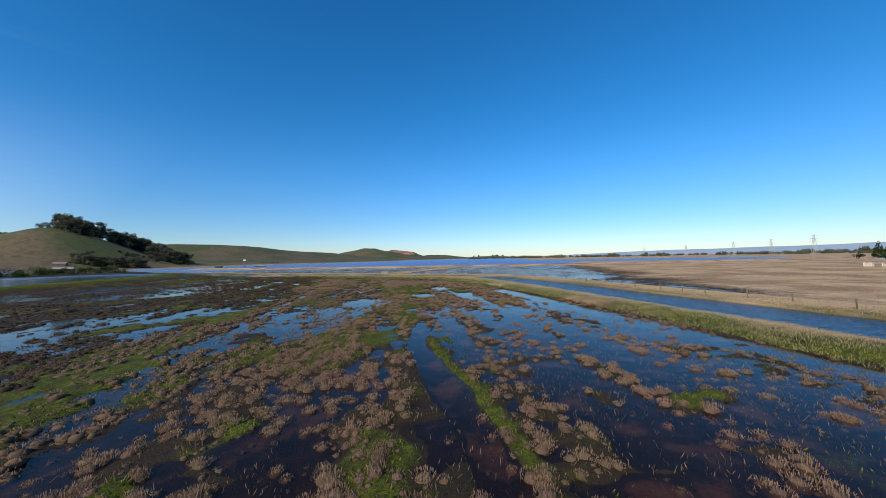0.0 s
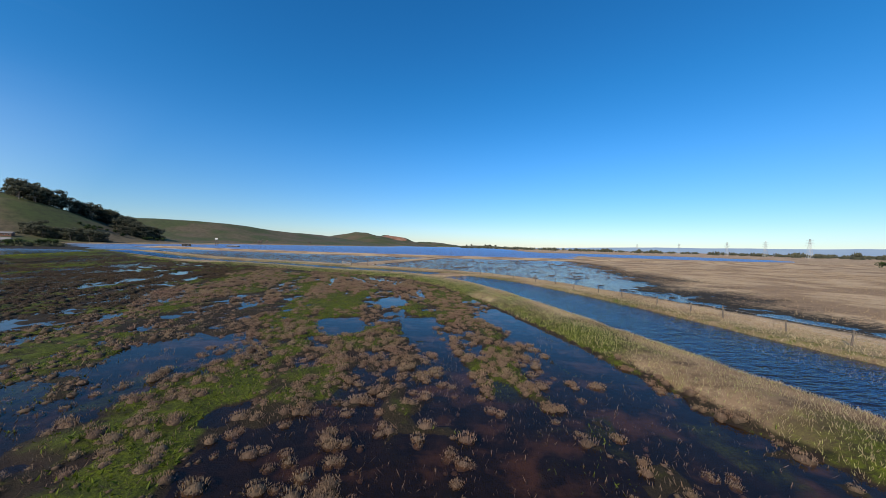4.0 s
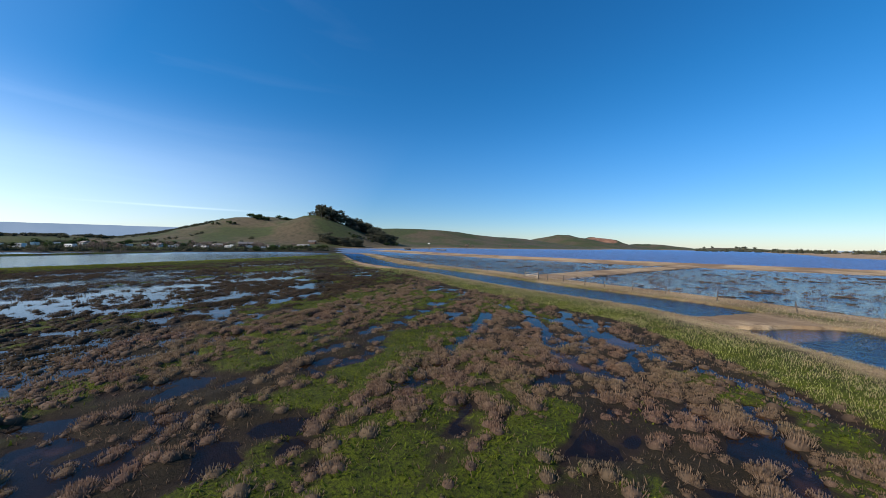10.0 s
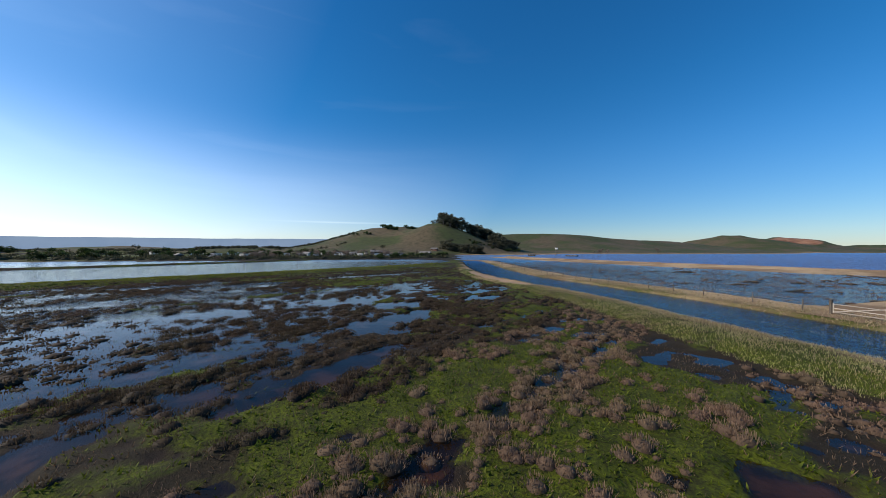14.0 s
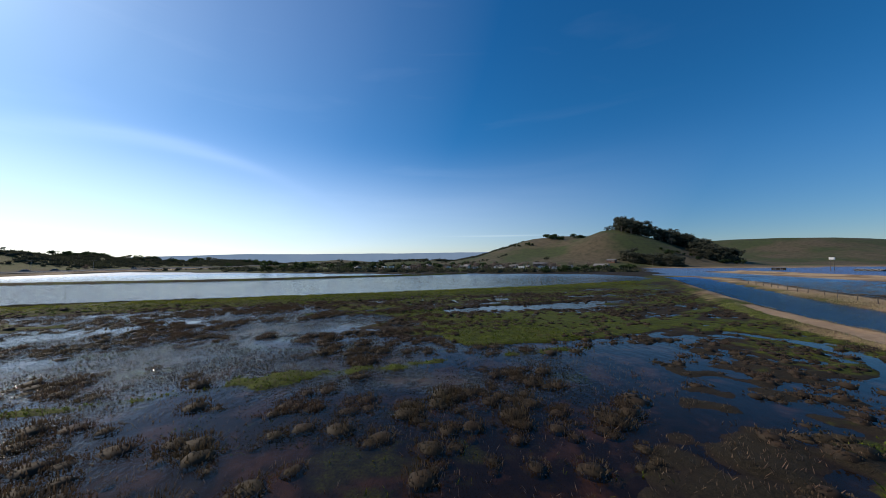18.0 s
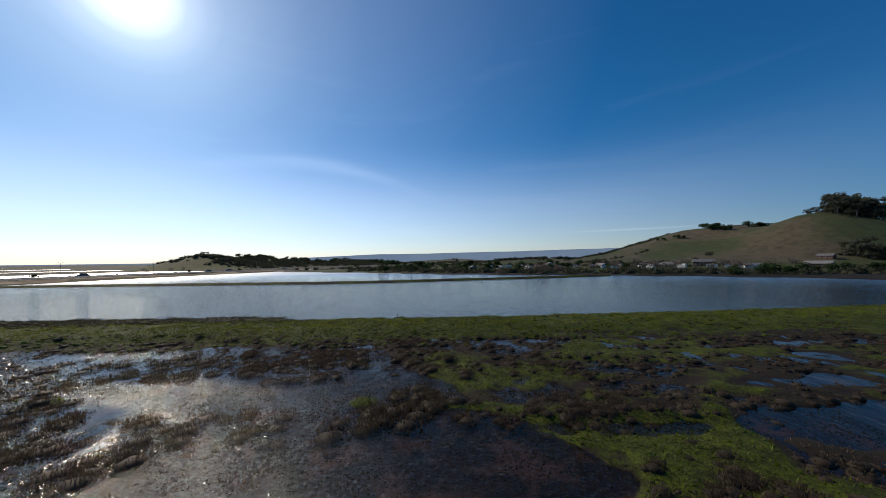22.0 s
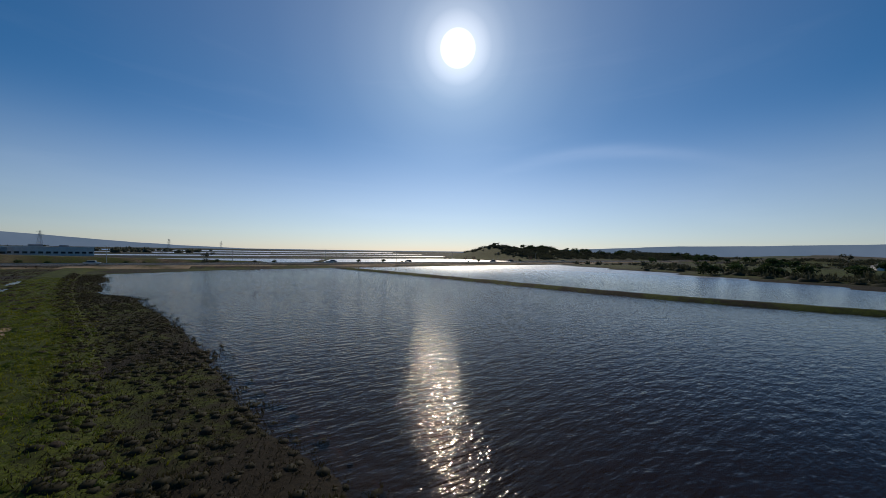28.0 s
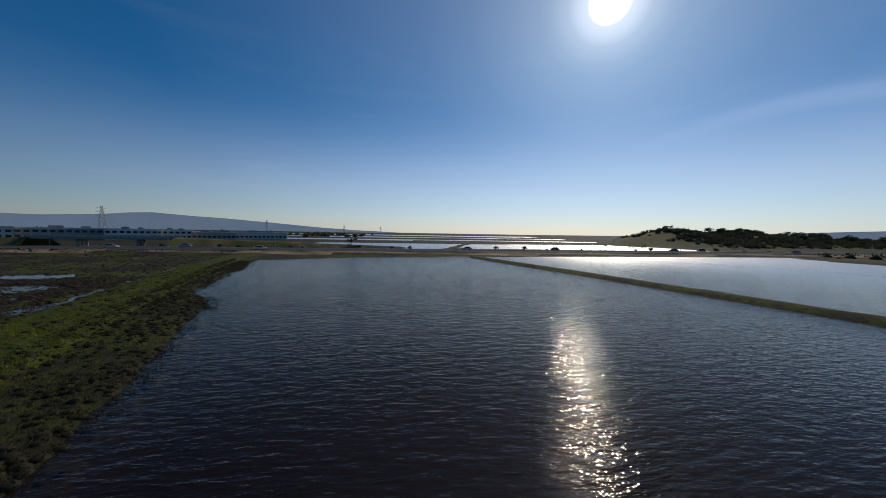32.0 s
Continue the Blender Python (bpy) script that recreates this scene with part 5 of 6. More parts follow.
def road_y(x):
    return float(np.interp(-x, -ROAD[:, 0], ROAD[:, 1]))


def plant_trees():
    r = random.Random(4)
    gum = [tree("eucalyptus_tree", 14, random_lobes(r, 15, 4.4, 1.2, 12.5, 2.0), 700, 0.62, M_LEAF, 50 + k, "tall grey-green eucalyptus on the hillside", "tree") for k in range(3)]
    bush = [tree("bush", 5, random_lobes(r, 6, 2.2, 1.2, 3.6, 1.7), 260, 0.55, M_LEAF_GREEN, 60 + k, "dark green rounded bush beyond the marsh", "bush", 3, 0.02) for k in range(3)]
    bare = [tree("bare_tree", 6, random_lobes(r, 7, 2.0, 2.5, 5.4, 1.3), 170, 0.32, M_BARE, 70 + k, "bare grey-brown winter tree", "tree", 6, 0.022) for k in range(2)]
    hedge = tree("round_tree", 9, random_lobes(r, 10, 3.8, 1.6, 5.6, 2.6), 640, 0.6, M_LEAF_GREEN, 80, "dense round green street tree beside a road", "tree")
    fir = tree("conifer", 12, [(0, 0, 2.5 + 1.3 * k, 3.2 - 0.36 * k, 0.6) for k in range(8)], 620, 0.55, M_LEAF_GREEN, 81, "dark green conifer near the farm yard", "tree", 2)
    poplar = tree("poplar", 15, [(0, 0, 3.5 + 1.5 * k, 1.3 - 0.08 * k, 1.2) for k in range(8)], 380, 0.45, M_BARE, 82, "bare brown poplar in a row", "tree", 4, 0.015)
    used = set()

    def put(kinds, x, y, size, group=""):
        ob = kinds[r.randrange(len(kinds))]
        z = float(terrain(np.array([x]), np.array([y]))[0][0])
        m = Matrix.Translation((x, y, z - 0.2)) @ Matrix.Rotation(r.uniform(0, 6.28), 4, "Z") @ Matrix.Scale(size, 4)
        if ob.name in used:
            ob = copy_thing(ob, m)
            ob.matrix_basis = m
        else:
            used.add(ob.name)
            ob.matrix_basis = m
        if group:
            tagged(ob, group=group)

    def cluster(kinds, count, x, y, half_a, half_b, turn, lo, hi, group):
        c, s = math.cos(radians(turn)), math.sin(radians(turn))
        for _ in range(count):
            a, b = r.uniform(-1, 1) * half_a, r.gauss(0, 0.5) * half_b
            put(kinds, x + a * c - b * s, y + a * s + b * c, r.uniform(lo, hi), group)
    cluster(gum, 62, -488, 448, 44, 22, 68, 1.0, 1.6, "eucalyptus grove on the hill")
    cluster(gum, 9, -516, 414, 14, 10, 60, 0.4, 0.85, "eucalyptus grove on the hill")
    cluster(gum, 70, -446, 488, 48, 20, -10, 0.95, 1.45, "eucalyptus grove on the hill")
    cluster(gum, 44, -388, 366, 32, 9, 32, 0.6, 1.0, "eucalyptus below the grove")
    cluster(gum, 12, -412, 455, 16, 8, 54, 0.5, 0.9, "eucalyptus below the grove")
    cluster(bush, 18, -400, 440, 40, 8, 60, 0.7, 1.1, "bushes at the foot of the hill")
    cluster(bush, 12, -598, 352, 22, 8, 10, 1.2, 1.9, "trees on the bare hill")
    cluster(bush, 8, -570, 392, 14, 8, 0, 1.2, 1.9, "trees on the bare hill")
    cluster(bush, 3, -640, 470, 20, 5, 40, 1.3, 2.1, "trees on the bare hill")
    cluster(bush, 7, -600, 300, 24, 5, 30, 0.8, 1.2, "bushes at the foot of the hill")
    # the wooded knoll beyond the highway
    cluster(bush, 36, -470, -272, 62, 18, 5, 0.7, 1.4, "bushes on the knoll")
    cluster(gum, 7, -392, -262, 12, 5, 0, 0.22, 0.38, "trees on top of the knoll")
    cluster(bush, 34, -590, -265, 80, 26, -12, 0.9, 1.7, "bushes on the knoll")
    cluster(gum, 16, -560, -235, 70, 14, -15, 0.4, 0.7, "trees behind the lake")
    cluster(bush, 26, -640, -130, 60, 50, 60, 0.9, 1.8, "bushes behind the lake")
    # hedges and bare trees round the farm yards west of the lake
    cluster(bush, 24, -303, 82, 88, 6, 106, 0.6, 1.2, "bushes along the lake's far shore")
    cluster(bare, 26, -262, 150, 75, 8, 108, 0.6, 1.1, "bare trees along the lake's far shore")
    cluster(bush, 22, -252, 215, 45, 8, 110, 0.6, 1.0, "bushes along the lake's far shore")
    cluster(bush, 24, -420, 60, 150, 25, 100, 0.8, 1.6, "bushes among the farm yards")
    cluster(bare, 22, -350, 190, 70, 40, 60, 0.7, 1.2, "bare trees among the farm yards")
    cluster(gum, 6, -520, 60, 90, 12, 95, 0.5, 0.8, "trees among the farm yards")
    cluster(bare, 6, -330, 700, 60, 20, 40, 1.2, 2.0, "bare trees by the open lake")
    # along the highway
    for k in range(22):
        x = -20 - k * 15 + r.uniform(-6, 6)
        put(bush, x, road_y(x) - r.choice((14.5, 15.5, 17, 14)), r.uniform(0.18, 0.5), "roadside bushes")
    put(gum, -96, road_y(-96) - 16, 0.42, "roadside trees")
    for x in (-228, -244, -252, -312):
        put(bare, x, road_y(x) - 14, r.uniform(0.5, 0.8), "roadside trees")
    # scrub and hedges, too dense to count
    count = 24000
    x, y = rng.uniform(-760, -235, count), rng.uniform(-330, 330, count)
    z, zones = terrain(x, y)
    shore_x = np.interp(y, [-330, -60, -5, 50, 93, 110, 176, 200, 330], [-330, -296, -278, -252, -239, -242, -222, -214, -240])
    strip = np.exp(-((x - shore_x + 22) / 13) ** 2) * (y > -40) * (y < 235)
    hedge_rows = np.exp(-(np.mod(x * 0.9 + y * 0.35 + 14 * fbm(x, y, 90, 2), 85) / 9) ** 2) * (x < -320) * (y > -100) * (y < 300)
    wooded = np.where(zones["hill"] > 0.04, 1.0, 0.0) * ((y < -120) | (x < -680)) * smooth(-368, -400, x)
    keep = (np.maximum(np.maximum(0.85 * strip, 0.70 * hedge_rows), wooded * 1.2) > rng.rand(count)) & (fbm(x, y, 25, 3) > -0.12)
    x, y, z = x[keep], y[keep], z[keep]
    ex, ey = rng.uniform(-720, -355, 1500), rng.uniform(-330, -195, 1500)
    ez, _ = terrain(ex, ey)
    high = (ez > 3) & (fbm(ex, ey, 30, 3) > -0.1)
    x, y, z = np.r_[x, ex[high]], np.r_[y, ey[high]], np.r_[z, ez[high]]
    k = len(x)
    scatter("far_scrub", [tuft_template(26, 110 + j, 7, 3.5) for j in range(4)], x, y, z - 0.2, rng.uniform(2.5, 7.5, k), rng.uniform(0.7, 1.4, k), rng.uniform(0, 6.28, k), M_SCRUB,
            "dark green and brown scrub on the far shore and knoll", "scrub")
    # the road corner in the east
    row = np.array([(215, 130), (229, 154), (243, 178), (262, 201)], float)
    for k in range(14):
        q = k / 13 * 3
        put([hedge], float(np.interp(q, range(4), row[:, 0])) + r.uniform(-1, 1), float(np.interp(q, range(4), row[:, 1])) + r.uniform(-1, 1), r.uniform(0.75, 1.05), "round street trees")
    for k in range(7):
        put([poplar], 295.5 + 1.3 * k, 213.6 - 1.9 * k, r.uniform(0.85, 1.1), "row of poplars")
    for x, y, q in ((318, 254, 1.1), (330, 258, 0.9), (341, 262, 0.75)):
        put([fir], x, y, q, "conifers near the farm yard")
    put(bush, 296, 248, 0.9)
    # far tree lines, too many to count
    count = 1500
    az = np.concatenate([rng.uniform(-62, -5, 900), rng.uniform(-178, -120, 600)])
    far = np.where(az > -100, rng.uniform(1500, 3200, count), rng.uniform(560, 1300, count))
    x, y = -60 - np.sin(np.radians(az)) * far, 70 + np.cos(np.radians(az)) * far
    keep = fbm(az * 3, 0 * az, 8, 4) + 0.38 > rng.rand(count) * 0.7
    x, y, far = x[keep], y[keep], far[keep]
    z, _ = terrain(x, y)
    k = len(x)
    size = np.where(far > 1400, rng.uniform(10, 34, k), rng.uniform(6, 16, k))
    scatter("far_woods", [tuft_template(30, 90 + j, 7, 5.0) for j in range(4)], x, y, np.maximum(z, 0), size, rng.uniform(0.8, 1.6, k), rng.uniform(0, 6.28, k), M_LEAF,
            "far dark line of trees across the flats", "woods")


plant_trees()


# ---- fence and gate on the far bank of the channel ----
def levee_place(s, off):
    run = np.cumsum(np.r_[0, np.hypot(*np.diff(LEVEE, axis=0).T)])
    p, q = (Vector((float(np.interp(t, run, LEVEE[:, 0])), float(np.interp(t, run, LEVEE[:, 1])), 0)) for t in (s - 0.5, s + 0.5))
    e = (q - p).normalized()
    c = (p + q) / 2 + Vector((e.y, -e.x, 0)) * (off - 7.4)
    c.z = float(terrain(np.array([c.x]), np.array([c.y]))[0][0])
    return c, math.degrees(math.atan2(e.y, e.x))


def build_fence():
    fence = tagged(new("field_fence"), "old leaning wooden posts with wire along the channel bank", "fence")
    r = random.Random(9)
    posts = []
    bm = bmesh.new()
    rod(bm, (0, 0, -0.35), (0, 0, 1.2), 0.075, 0.06, 7)
    me = None
    s = 70.0
    while s < 330:
        if not 200.9 < s < 206.1:
            c, _ = levee_place(s, 22.5 + r.uniform(-0.3, 0.3))
            if me is None:
                ob = part("post", bm, M_POST, fence)
                me = ob.data
            else:
                ob = new("post", me)
                ob.parent = fence
            ob.matrix_local = Matrix.Translation(c) @ pose(0, 0, 0, r.uniform(-7, 7), r.uniform(-7, 7), r.uniform(0, 90)) @ Matrix.Diagonal((1, 1, r.uniform(0.8, 1.1), 1))
            posts.append(c)
        s += r.uniform(4.0, 5.2)
    for h in (0.5, 0.8, 1.05):
        for a, b in zip(posts[:-1], posts[1:]):
            if (b - a).length < 7:
                part("wire", rod(bmesh.new(), a + Vector((0, 0, h)), b + Vector((0, 0, h)), 0.006, None, 3), M_STEEL, fence)


M_RAIL = surface("weathered_rails", (0.30, 0.25, 0.20), (0.50, 0.44, 0.37), 5, 0.85)


def build_gate():
    c, turn = levee_place(203.5, 22.3)
    gate = tagged(new("field_gate"), "weathered pale wooden gate with a diagonal brace", "gate")
    gate.matrix_world = Matrix.Translation(c) @ Matrix.Rotation(radians(turn), 4, "Z")
    for x in (-1.9, 1.9):
        part("gate_post", box(bmesh.new(), x - 0.1, -0.1, -0.4, x + 0.1, 0.1, 1.45, 0.02), M_POST, gate)
    for h in (0.25, 0.6, 1.0):
        part("rail", box(bmesh.new(), -1.78, -0.03, h, 1.78, 0.03, h + 0.07, 0.01), M_RAIL, gate)
    bm = bmesh.new()
    rod(bm, (-1.7, -0.05, 1.08), (1.7, -0.05, 0.28), 0.06, None, 6)
    part("brace", bm, M_RAIL, gate)
    for x in (-1.74, 1.68):
        part("stile", box(bmesh.new(), x, -0.035, 0.2, x + 0.08, 0.035, 1.15, 0.01), M_RAIL, gate)


build_fence()
build_gate()


# ---- buildings and traffic in the distance ----
def stand(thing, x, y, turn=0.0, size=1.0, z=None):
    if z is None:
        z = float(terrain(np.array([x]), np.array([y]))[0][0])
    thing.matrix_world = Matrix.Translation((x, y, z)) @ Matrix.Rotation(radians(turn), 4, "Z") @ Matrix.Scale(size, 4)
    return thing


def again(thing, x, y, turn=0.0, size=1.0, z=None):
    if z is None:
        z = float(terrain(np.array([x]), np.array([y]))[0][0])
    m = Matrix.Translation((x, y, z)) @ Matrix.Rotation(radians(turn), 4, "Z") @ Matrix.Scale(size, 4)
    made = copy_thing(thing, m)
    made.matrix_basis = m
    return made


def wheel(parent, x, y, r, w=0.22):
    bm = bmesh.new()
    rod(bm, (x, y - w / 2, r), (x, y + w / 2, r), r, None, 14)
    tyre = part("wheel", bm, M_RUBBER, parent)
    bm = bmesh.new()
    rod(bm, (x, y - w / 2 - 0.01, r), (x, y + w / 2 + 0.01, r), r * 0.55, None, 10)
    part("rim", bm, M_STEEL, tyre)


M_RUBBER = surface("tyre_rubber", (0.015, 0.015, 0.015), (0.03, 0.03, 0.03), 8, 0.8)
M_SILVER = surface("car_paint", (0.28, 0.29, 0.31), (0.36, 0.37, 0.39), 2, 0.3, 0.4, 0.0, vary=0.8)
M_DARKWOOD = surface("dark_boards", (0.035, 0.025, 0.018), (0.085, 0.060, 0.042), 3, 0.85)
M_RED = surface("reddish_boards", (0.13, 0.055, 0.035), (0.22, 0.10, 0.06), 3, 0.85)


def trailer():
    root = tagged(new("camper_trailer"), "white camper trailer parked in a farm yard", "trailer", "campers and sheds of the farm yards")
    bm = box(bmesh.new(), -3.6, -1.2, 0.55, 3.6, 1.2, 3.0, 0.28)
    part("body", bm, M_WHITE, root)
    part("roof_vent", box(bmesh.new(), -0.5, -0.35, 3.0, 0.5, 0.35, 3.25, 0.05), M_GREY, root)
    for x in (-2.4, -0.4, 2.2):
        part("window", box(bmesh.new(), x - 0.5, -1.235, 1.7, x + 0.5, -1.19, 2.35, 0.02), M_GLASS, root)
        part("window", box(bmesh.new(), x - 0.5, 1.19, 1.7, x + 0.5, 1.235, 2.35, 0.02), M_GLASS, root)
    part("door", box(bmesh.new(), 0.75, -1.24, 0.65, 1.45, -1.19, 2.5, 0.02), M_GREY, root)
    for x in (-0.45, 0.45):
        for y in (-1.05, 1.05):
            wheel(root, x, y, 0.36)
    return root


def house(name, length, depth, eaves, ridge, walls, label):
    root = tagged(new(name), label, "house")
    part("wall", box(bmesh.new(), -length / 2, -depth / 2, -0.3, length / 2, depth / 2, eaves, 0.02), walls, root)
    bm = bmesh.new()
    o, h = 0.45, depth / 2 + 0.45
    v = [bm.verts.new(c) for c in ((-length / 2 - o, -h, eaves - 0.1), (length / 2 + o, -h, eaves - 0.1), (length / 2 + o, h, eaves - 0.1), (-length / 2 - o, h, eaves - 0.1),
                                   (-length / 2 - o, 0, ridge), (length / 2 + o, 0, ridge))]
    for f in ((0, 1, 5, 4), (2, 3, 4, 5), (1, 2, 5), (3, 0, 4), (3, 2, 1, 0)):
        bm.faces.new([v[i] for i in f])
    part("roof", bm, M_ROOF, root)
    n = max(2, int(length // 3))
    for side in (-1, 1):
        for k in range(n):
            x = -length / 2 + (k + 0.5) * length / n
            y = side * depth / 2
            frame_ = part("window", box(bmesh.new(), x - 0.6, y - 0.04, 0.95, x + 0.6, y + 0.04, 2.1, 0.01), M_WHITE, root)
            part("pane", box(bmesh.new(), x - 0.5, y - 0.06, 1.05, x + 0.5, y + 0.06, 2.0), M_GLASS, frame_)
    part("door", box(bmesh.new(), -length / 2 - 0.05, -0.5, 0, -length / 2 + 0.05, 0.5, 2.05, 0.01), M_DARKWOOD, root)
    return root


def build_farms():
    r = random.Random(21)
    first = stand(trailer(), -286, 96, 20)
    for k in range(26):
        x, y = -300 - r.uniform(0, 110), 60 + r.uniform(0, 190)
        again(first, x, y, r.uniform(-40, 80), r.uniform(0.6, 0.95))
    a = stand(house("farm_house", 12, 8, 2.9, 5.0, M_WHITE, "white farm house with a low gable roof"), -345, 150, 25, 0.7)
    for x, y, t, q in ((-372, 205, 60, 0.7), (-420, 120, 10, 0.8), (-330, 235, 80, 0.6), (-455, 30, 20, 0.9)):
        again(a, x, y, t, q)
    b = stand(house("barn", 16, 9, 3.6, 6.0, M_DARKWOOD, "dark wooden barn with a pitched roof"), -318, 262, 40, 0.7)
    again(b, -395, 240, 70, 0.9)
    again(b, -300, 60, 15, 0.5)
    stand(house("tan_shed", 9, 6, 2.6, 4.2, M_RED, "small reddish-brown shed at the hill's foot"), -405, 330, 35)
    # the hunting huts and the nest box at the open lake
    stand(house("marsh_hut", 7, 5, 2.6, 2.9, M_DARKWOOD, "low dark wooden hut beside the flooded field"), -263, 365, 30)
    stand(house("lake_blind", 12, 4, 1.6, 1.9, M_DARKWOOD, "long low dark blind at the lake's edge"), -232, 392, 10)
    root = tagged(new("nest_box_tower"), "white nest box on a tall braced pole frame", "nest box")
    for x in (-0.8, 0.8):
        bm = bmesh.new()
        rod(bm, (x, 0, -0.5), (x, 0, 8.2), 0.2, 0.16, 7)
        part("pole", bm, M_POST, root)
    for z0 in (1.0, 4.2):
        bm = bmesh.new()
        rod(bm, (-0.8, 0, z0), (0.8, 0, z0 + 3.0), 0.06, None, 5)
        part("brace", bm, M_POST, root)
    part("box", box(bmesh.new(), -1.3, -0.8, 8.2, 1.3, 0.8, 9.8, 0.05), M_WHITE, root)
    stand(root, -246, 385, 20)


def office(length, depth, height, walls, label):
    root = tagged(new("office_building"), label, "office building", "office park beyond the highway")
    part("wall", box(bmesh.new(), -length / 2, 0, -2, length / 2, depth, height, 0.05), walls, root)
    part("parapet", box(bmesh.new(), -length / 2 - 0.3, -0.3, height, length / 2 + 0.3, depth + 0.3, height + 0.7, 0.05), M_WHITE, root)
    part("roof_unit", box(bmesh.new(), -length * 0.2, depth * 0.4, height + 0.7, -length * 0.05, depth * 0.7, height + 2.2, 0.1), M_GREY, root)
    part("roof_unit", box(bmesh.new(), length * 0.12, depth * 0.3, height + 0.7, length * 0.22, depth * 0.6, height + 1.9, 0.1), M_GREY, root)
    n = int(length / 3.4)
    pane = None
    for level in range(int(height // 3.2)):
        for k in range(n):
            x = -length / 2 + (k + 0.5) * length / n
            if pane is None:
                ob = part("window", box(bmesh.new(), -1.15, -0.06, -0.75, 1.15, 0.1, 0.75, 0.02), M_GLASS, root)
                pane = ob.data
            else:
                ob = new("window", pane)
                ob.parent = root
            ob.location = (x, 0, 1.75 + level * 3.2)
    return root


def at_bearing(az, far):
    a = radians(az)
    return -119.3 - math.sin(a) * far, 38.5 + math.cos(a) * far


def build_south():
    grey, white = "long two-storey grey office building with window bands", "white two-storey office building with dark windows"
    for az, far, length, walls, h in ((-137.9, 330, 46, M_PALE, 6.6), (-143.2, 322, 28, M_WHITE, 6.6), (-147.4, 328, 22, M_WHITE, 6.4), (-151.6, 335, 34, M_PALE, 5.2), (-157.6, 350, 46, M_WHITE, 5.4),
                                      (-132.0, 322, 22, M_WHITE, 7.0)):
        x, y = at_bearing(az, far)
        stand(office(length, 18, h, walls, grey if walls == M_PALE else white), x, y, az, z=1.0)
    # the overpass
    root = tagged(new("overpass"), "concrete road bridge over the highway on round piers", "bridge")
    part("deck", box(bmesh.new(), -30, -6, 4.1, 30, 6, 5.1, 0.1), M_CONCRETE, root)
    for y in (-6.1, 6.1):
        part("parapet", box(bmesh.new(), -30, y - 0.15, 5.1, 30, y + 0.15, 6.0, 0.04), M_CONCRETE, root)
    for x in (-12, 12):
        part("crossbeam", box(bmesh.new(), x - 0.7, -5.5, 3.2, x + 0.7, 5.5, 4.1, 0.06), M_CONCRETE, root)
        for y in (-4, 0, 4):
            bm = bmesh.new()
            rod(bm, (x, y, -0.5), (x, y, 3.2), 0.6, None, 12)
            part("pier", bm, M_CONCRETE, root)
    x, y = 5, -117
    stand(root, x, y, 16, 0.8, z=0.6)
    for sign, name in ((1, "bridge_ramp"), (-1, "bridge_ramp")):
        line = np.array([(x + sign * 23 * 0.961, y + sign * 23 * 0.276), (x + sign * 60 * 0.961, y + sign * 60 * 0.276), (x + sign * 130 * 0.961, y + sign * 130 * 0.276)])
        hs = [4.6, 3.2, 0.5]
        run = [0, 32, 102]
        v, f = [], []
        s_ = np.linspace(0, 102, 30)
        for q in s_:
            h = float(np.interp(q, run, hs))
            cx, cy = float(np.interp(q, run, line[:, 0])), float(np.interp(q, run, line[:, 1]))
            for o, k in ((-6 - 2 * h, 0), (-6, 1), (6, 1), (6 + 2 * h, 0)):
                v.append((cx - 0.276 * o, cy + 0.961 * o, h * k))
        cap = len(v)
        for i in range(29):
            for j in range(3):
                f.append((i * 4 + j, i * 4 + j + 1, i * 4 + j + 5, i * 4 + j + 4))
        f.append((0, 1, 2, 3))
        nz = fbm(np.array([q[0] for q in v]), np.array([q[1] for q in v]), 6, 3)
        me = mesh_of(name, v, f, M_GROUND, [("green", np.clip(0.6 + nz, 0, 1)), ("straw", np.full(cap, 0.5)), ("litter", np.full(cap, 0.9))])
        tagged(new(name, me), "grassy earth ramp of the overpass", "embankment", kind="structure")
    # pylons
    first = None
    for az, far, size in ((-140.6, 640, 1.0), (-158.5, 900, 0.9), (-170, 1250, 0.9), (-176, 1500, 0.9), (-40, 1500, 1.2), (-43.5, 1350, 1.2), (-47, 1150, 1.2), (-52.5, 900, 1.1), (-35, 1800, 1.2), (-30, 2100, 1.2)):
        x, y = at_bearing(az, far) if az < -100 else (-math.sin(radians(az)) * far, math.cos(radians(az)) * far)
        if first is None:
            first = stand(pylon(), x, y, az + 30, size)
        else:
            again(first, x, y, az + 30, size)
    # lamp posts and sign posts along the road
    lamp = None
    for k in range(9):
        x = 20 - k * 42
        if lamp is None:
            lamp = stand(street_lamp(), x, road_y(x) - 12.5, 90, 0.7, 1.2)
        else:
            again(lamp, x, road_y(x) - 12.5, 90, 0.7, 1.2)
    for x, y, t in ((149, 111, -40), (196, 148, -40), (248, 192, -40), (283, 222, -40), (306, 240, -40)):
        again(lamp, x, y, t, 0.95)
    first = None
    r = random.Random(5)
    for x in (28, -14, -31, -66, -150, -196, -262, -283, -330):
        lane = r.choice((-8, -4.4, 4.4, 8))
        turn = 183 if lane > 0 else 3
        if first is None:
            first = stand(car(), x, road_y(x) + lane, turn, z=1.43)
        else:
            again(first, x, road_y(x) + lane, turn, z=1.43)


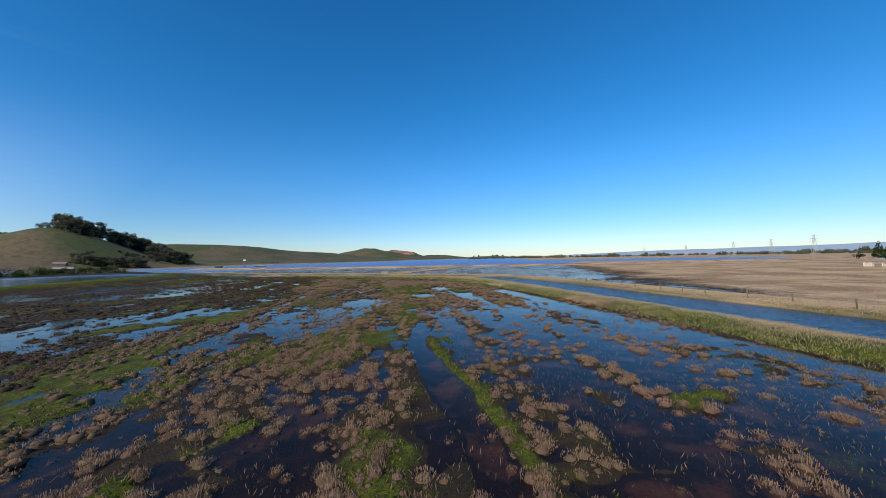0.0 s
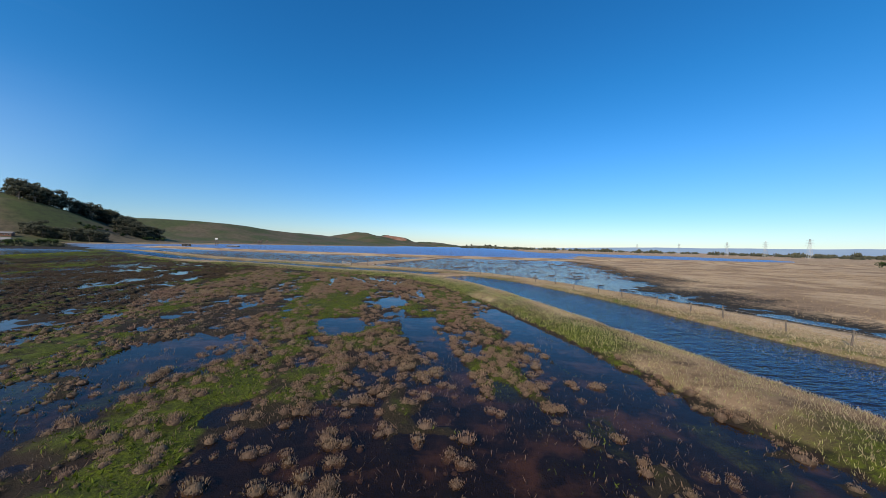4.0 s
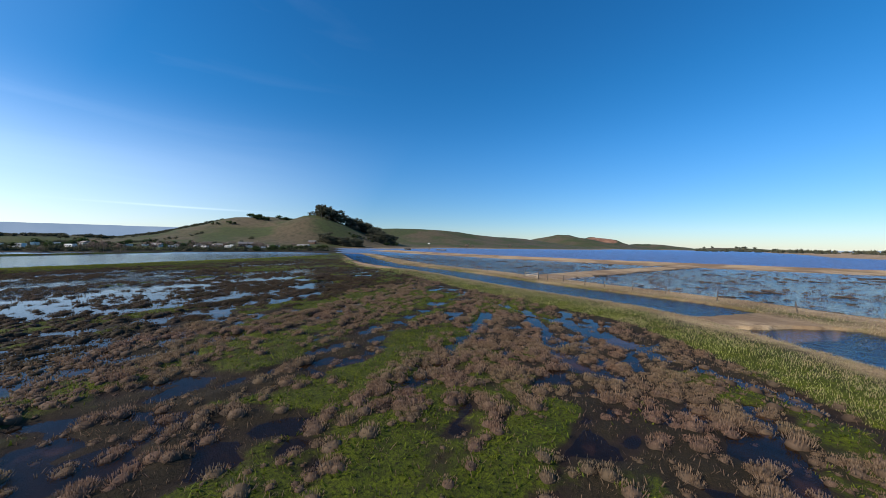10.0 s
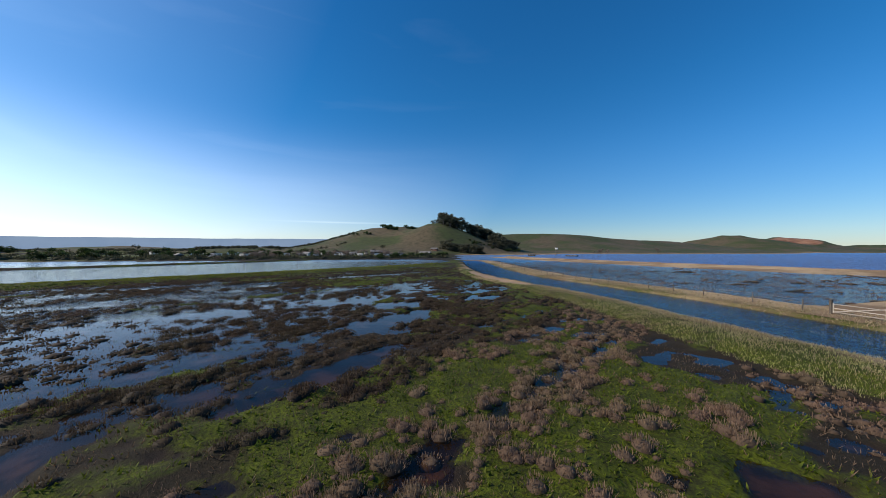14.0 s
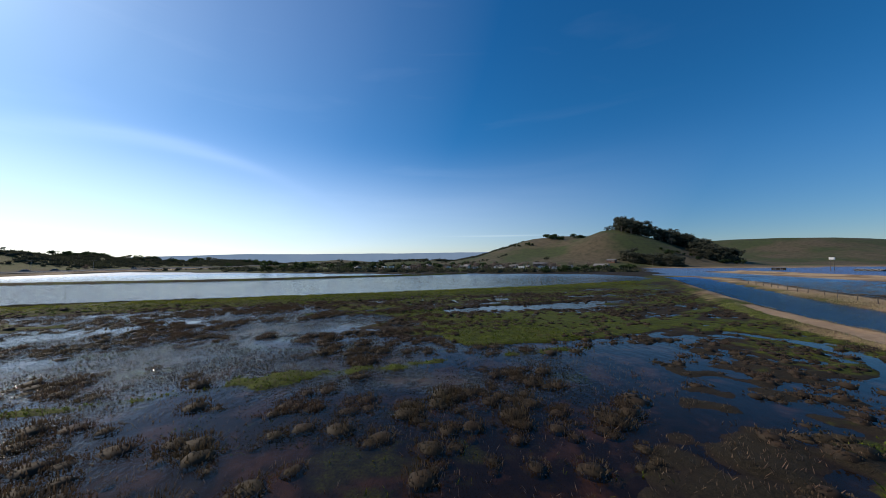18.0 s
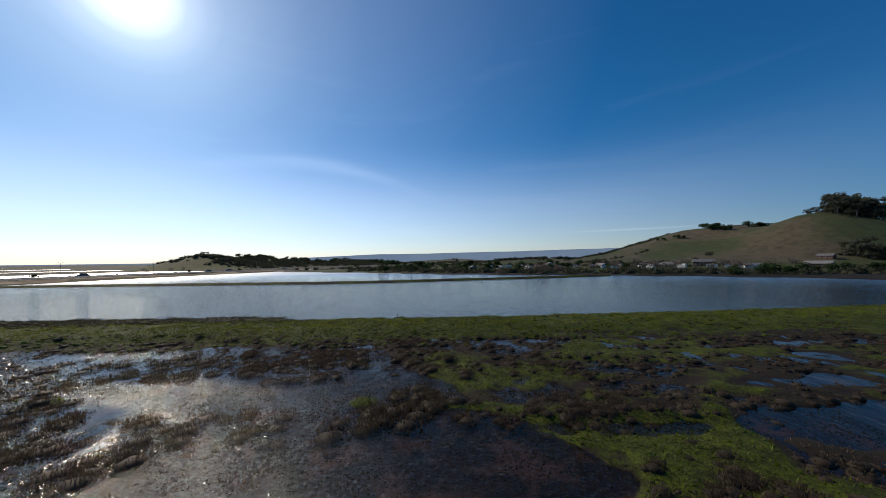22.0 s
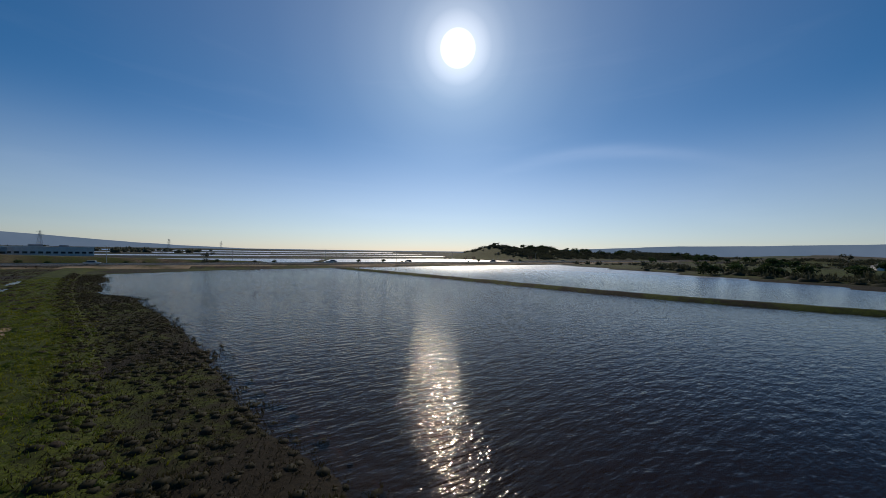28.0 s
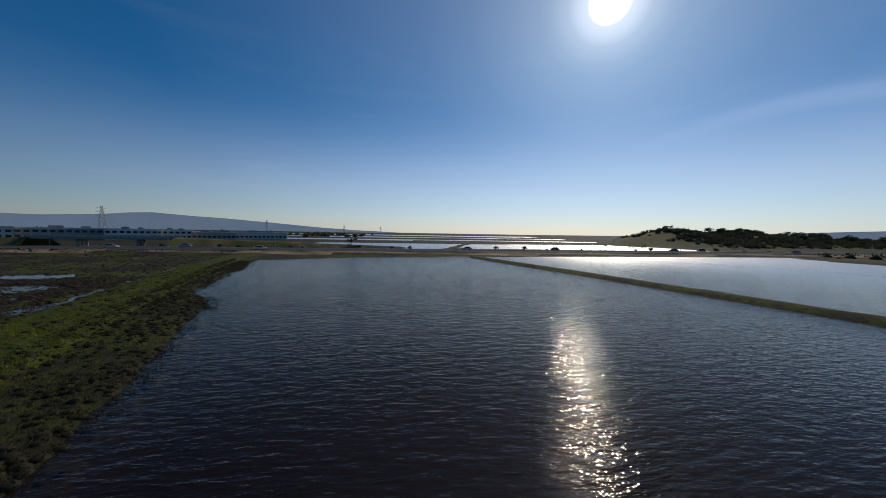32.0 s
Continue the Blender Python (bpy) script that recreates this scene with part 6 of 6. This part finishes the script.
def pylon():
    root = tagged(new("power_pylon"), "tall steel lattice power pylon", "pylon", "power pylons")
    top = 38.0

    def corner(k, z):
        w = 3.6 * (1 - z / top) + 0.7 * (z / top)
        return Vector(((-1, 1, 1, -1)[k] * w, (-1, -1, 1, 1)[k] * w, z))
    for k in range(4):
        bm = bmesh.new()
        rod(bm, corner(k, 0), corner(k, top), 0.22, 0.14, 4)
        part("leg", bm, M_STEEL, root)
    levels = [0, 8, 15, 21, 26, 30, 34, 38]
    for a, b in zip(levels[:-1], levels[1:]):
        bm = bmesh.new()
        for k in range(4):
            rod(bm, corner(k, a), corner((k + 1) % 4, b), 0.1, None, 3)
            rod(bm, corner((k + 1) % 4, a), corner(k, b), 0.1, None, 3)
        part("brace", bm, M_STEEL, root)
    for z, w in ((25, 7.5), (30, 6.5), (35, 5.5)):
        bm = bmesh.new()
        rod(bm, (-w, 0, z), (w, 0, z), 0.16, None, 4)
        rod(bm, (-w, 0, z), (0, 0, z + 2.0), 0.1, None, 3)
        rod(bm, (w, 0, z), (0, 0, z + 2.0), 0.1, None, 3)
        part("cross_arm", bm, M_STEEL, root)
    return root


def street_lamp():
    root = tagged(new("street_lamp"), "tall galvanised double-arm street lamp", "street lamp", "street lamps along the roads")
    bm = bmesh.new()
    rod(bm, (0, 0, -0.3), (0, 0, 9.6), 0.13, 0.08, 8)
    part("pole", bm, M_STEEL, root)
    for sx in (-1, 1):
        bm = bmesh.new()
        rod(bm, (0, 0, 9.5), (sx * 2.2, 0, 10.0), 0.05, 0.04, 6)
        arm = part("arm", bm, M_STEEL, root)
        part("lamp_head", box(bmesh.new(), min(sx * 2.0, sx * 2.8), -0.17, 9.92, max(sx * 2.0, sx * 2.8), 0.17, 10.1, 0.04), M_GREY, arm)
    part("base", box(bmesh.new(), -0.3, -0.3, -0.3, 0.3, 0.3, 0.25, 0.04), M_CONCRETE, root)
    return root


def car():
    root = tagged(new("car"), "small passenger car on the highway", "car", "cars on the highway")
    bm = bmesh.new()
    box(bm, -2.2, -0.88, 0.28, 2.2, 0.88, 0.92, 0.14)
    part("body", bm, M_SILVER, root)
    bm = bmesh.new()
    box(bm, -1.5, -0.8, 0.9, 1.1, 0.8, 1.46, 0.02)
    for v in bm.verts:
        if v.co.z > 1.2:
            v.co.x, v.co.y = v.co.x * 0.72, v.co.y * 0.86
    cabin = part("cabin", bm, M_GLASS, root)
    part("roof", box(bmesh.new(), -1.1, -0.68, 1.45, 0.78, 0.68, 1.5, 0.02), M_SILVER, cabin)
    for x in (-1.35, 1.4):
        for y in (-0.8, 0.8):
            wheel(root, x, y, 0.32, 0.2)
    for y in (-0.6, 0.6):
        part("headlight", box(bmesh.new(), 2.14, y - 0.18, 0.62, 2.22, y + 0.18, 0.76, 0.02), M_WHITE, root)
        part("tail_light", box(bmesh.new(), -2.22, y - 0.18, 0.66, -2.14, y + 0.18, 0.8, 0.02), M_RED, root)
    return root


build_farms()
build_south()


# ---- small things near the path ----
def build_small():
    bm = bmesh.new()
    rod(bm, (-0.9, 0, 0.12), (-0.2, 0.05, 0.15), 0.13, 0.15, 9)
    rod(bm, (-0.2, 0.05, 0.15), (0.9, -0.04, 0.10), 0.15, 0.10, 9)
    root = tagged(part("driftwood_log", bm, surface("bleached_wood", (0.42, 0.39, 0.35), (0.60, 0.56, 0.50), 5, 0.85)), "bleached driftwood log at the lake's edge", "log")
    stand(root, -117.0, 76.6, -60, 0.7)
    bm = bmesh.new()
    rod(bm, (0, 0, -0.5), (0.12, 0.06, 0.75), 0.05, 0.035, 7)
    root = tagged(part("stake", bm, M_POST), "short leaning wooden stake in the lake", "stake")
    stand(root, -118.9, 75.6, 0, z=-0.2)
    # pale broken fence panels by the eastern road
    M_BOARD = surface("pale_boards", (0.40, 0.35, 0.27), (0.60, 0.54, 0.44), 4, 0.85)
    panel = tagged(new("fence_panel"), "pale leaning board fence panel beside the road", "fence panel", "pale fence panels")
    for k in range(6):
        part("board", box(bmesh.new(), -1.25 + k * 0.42, -0.02, 0.05, -0.9 + k * 0.42, 0.02, 1.6 - 0.18 * (k % 3), 0.01), M_BOARD, panel)
    for h in (0.35, 1.2):
        part("rail", box(bmesh.new(), -1.3, 0.022, h, 1.3, 0.08, h + 0.1, 0.01), M_POST, panel)
    stand(panel, 151, 124, -53, 1.0)
    for k in range(1, 3):
        again(panel, 151 + 2.4 * k, 124 - 3.0 * k, -75 + 24 * k, 1.0 - 0.15 * k)


build_small()
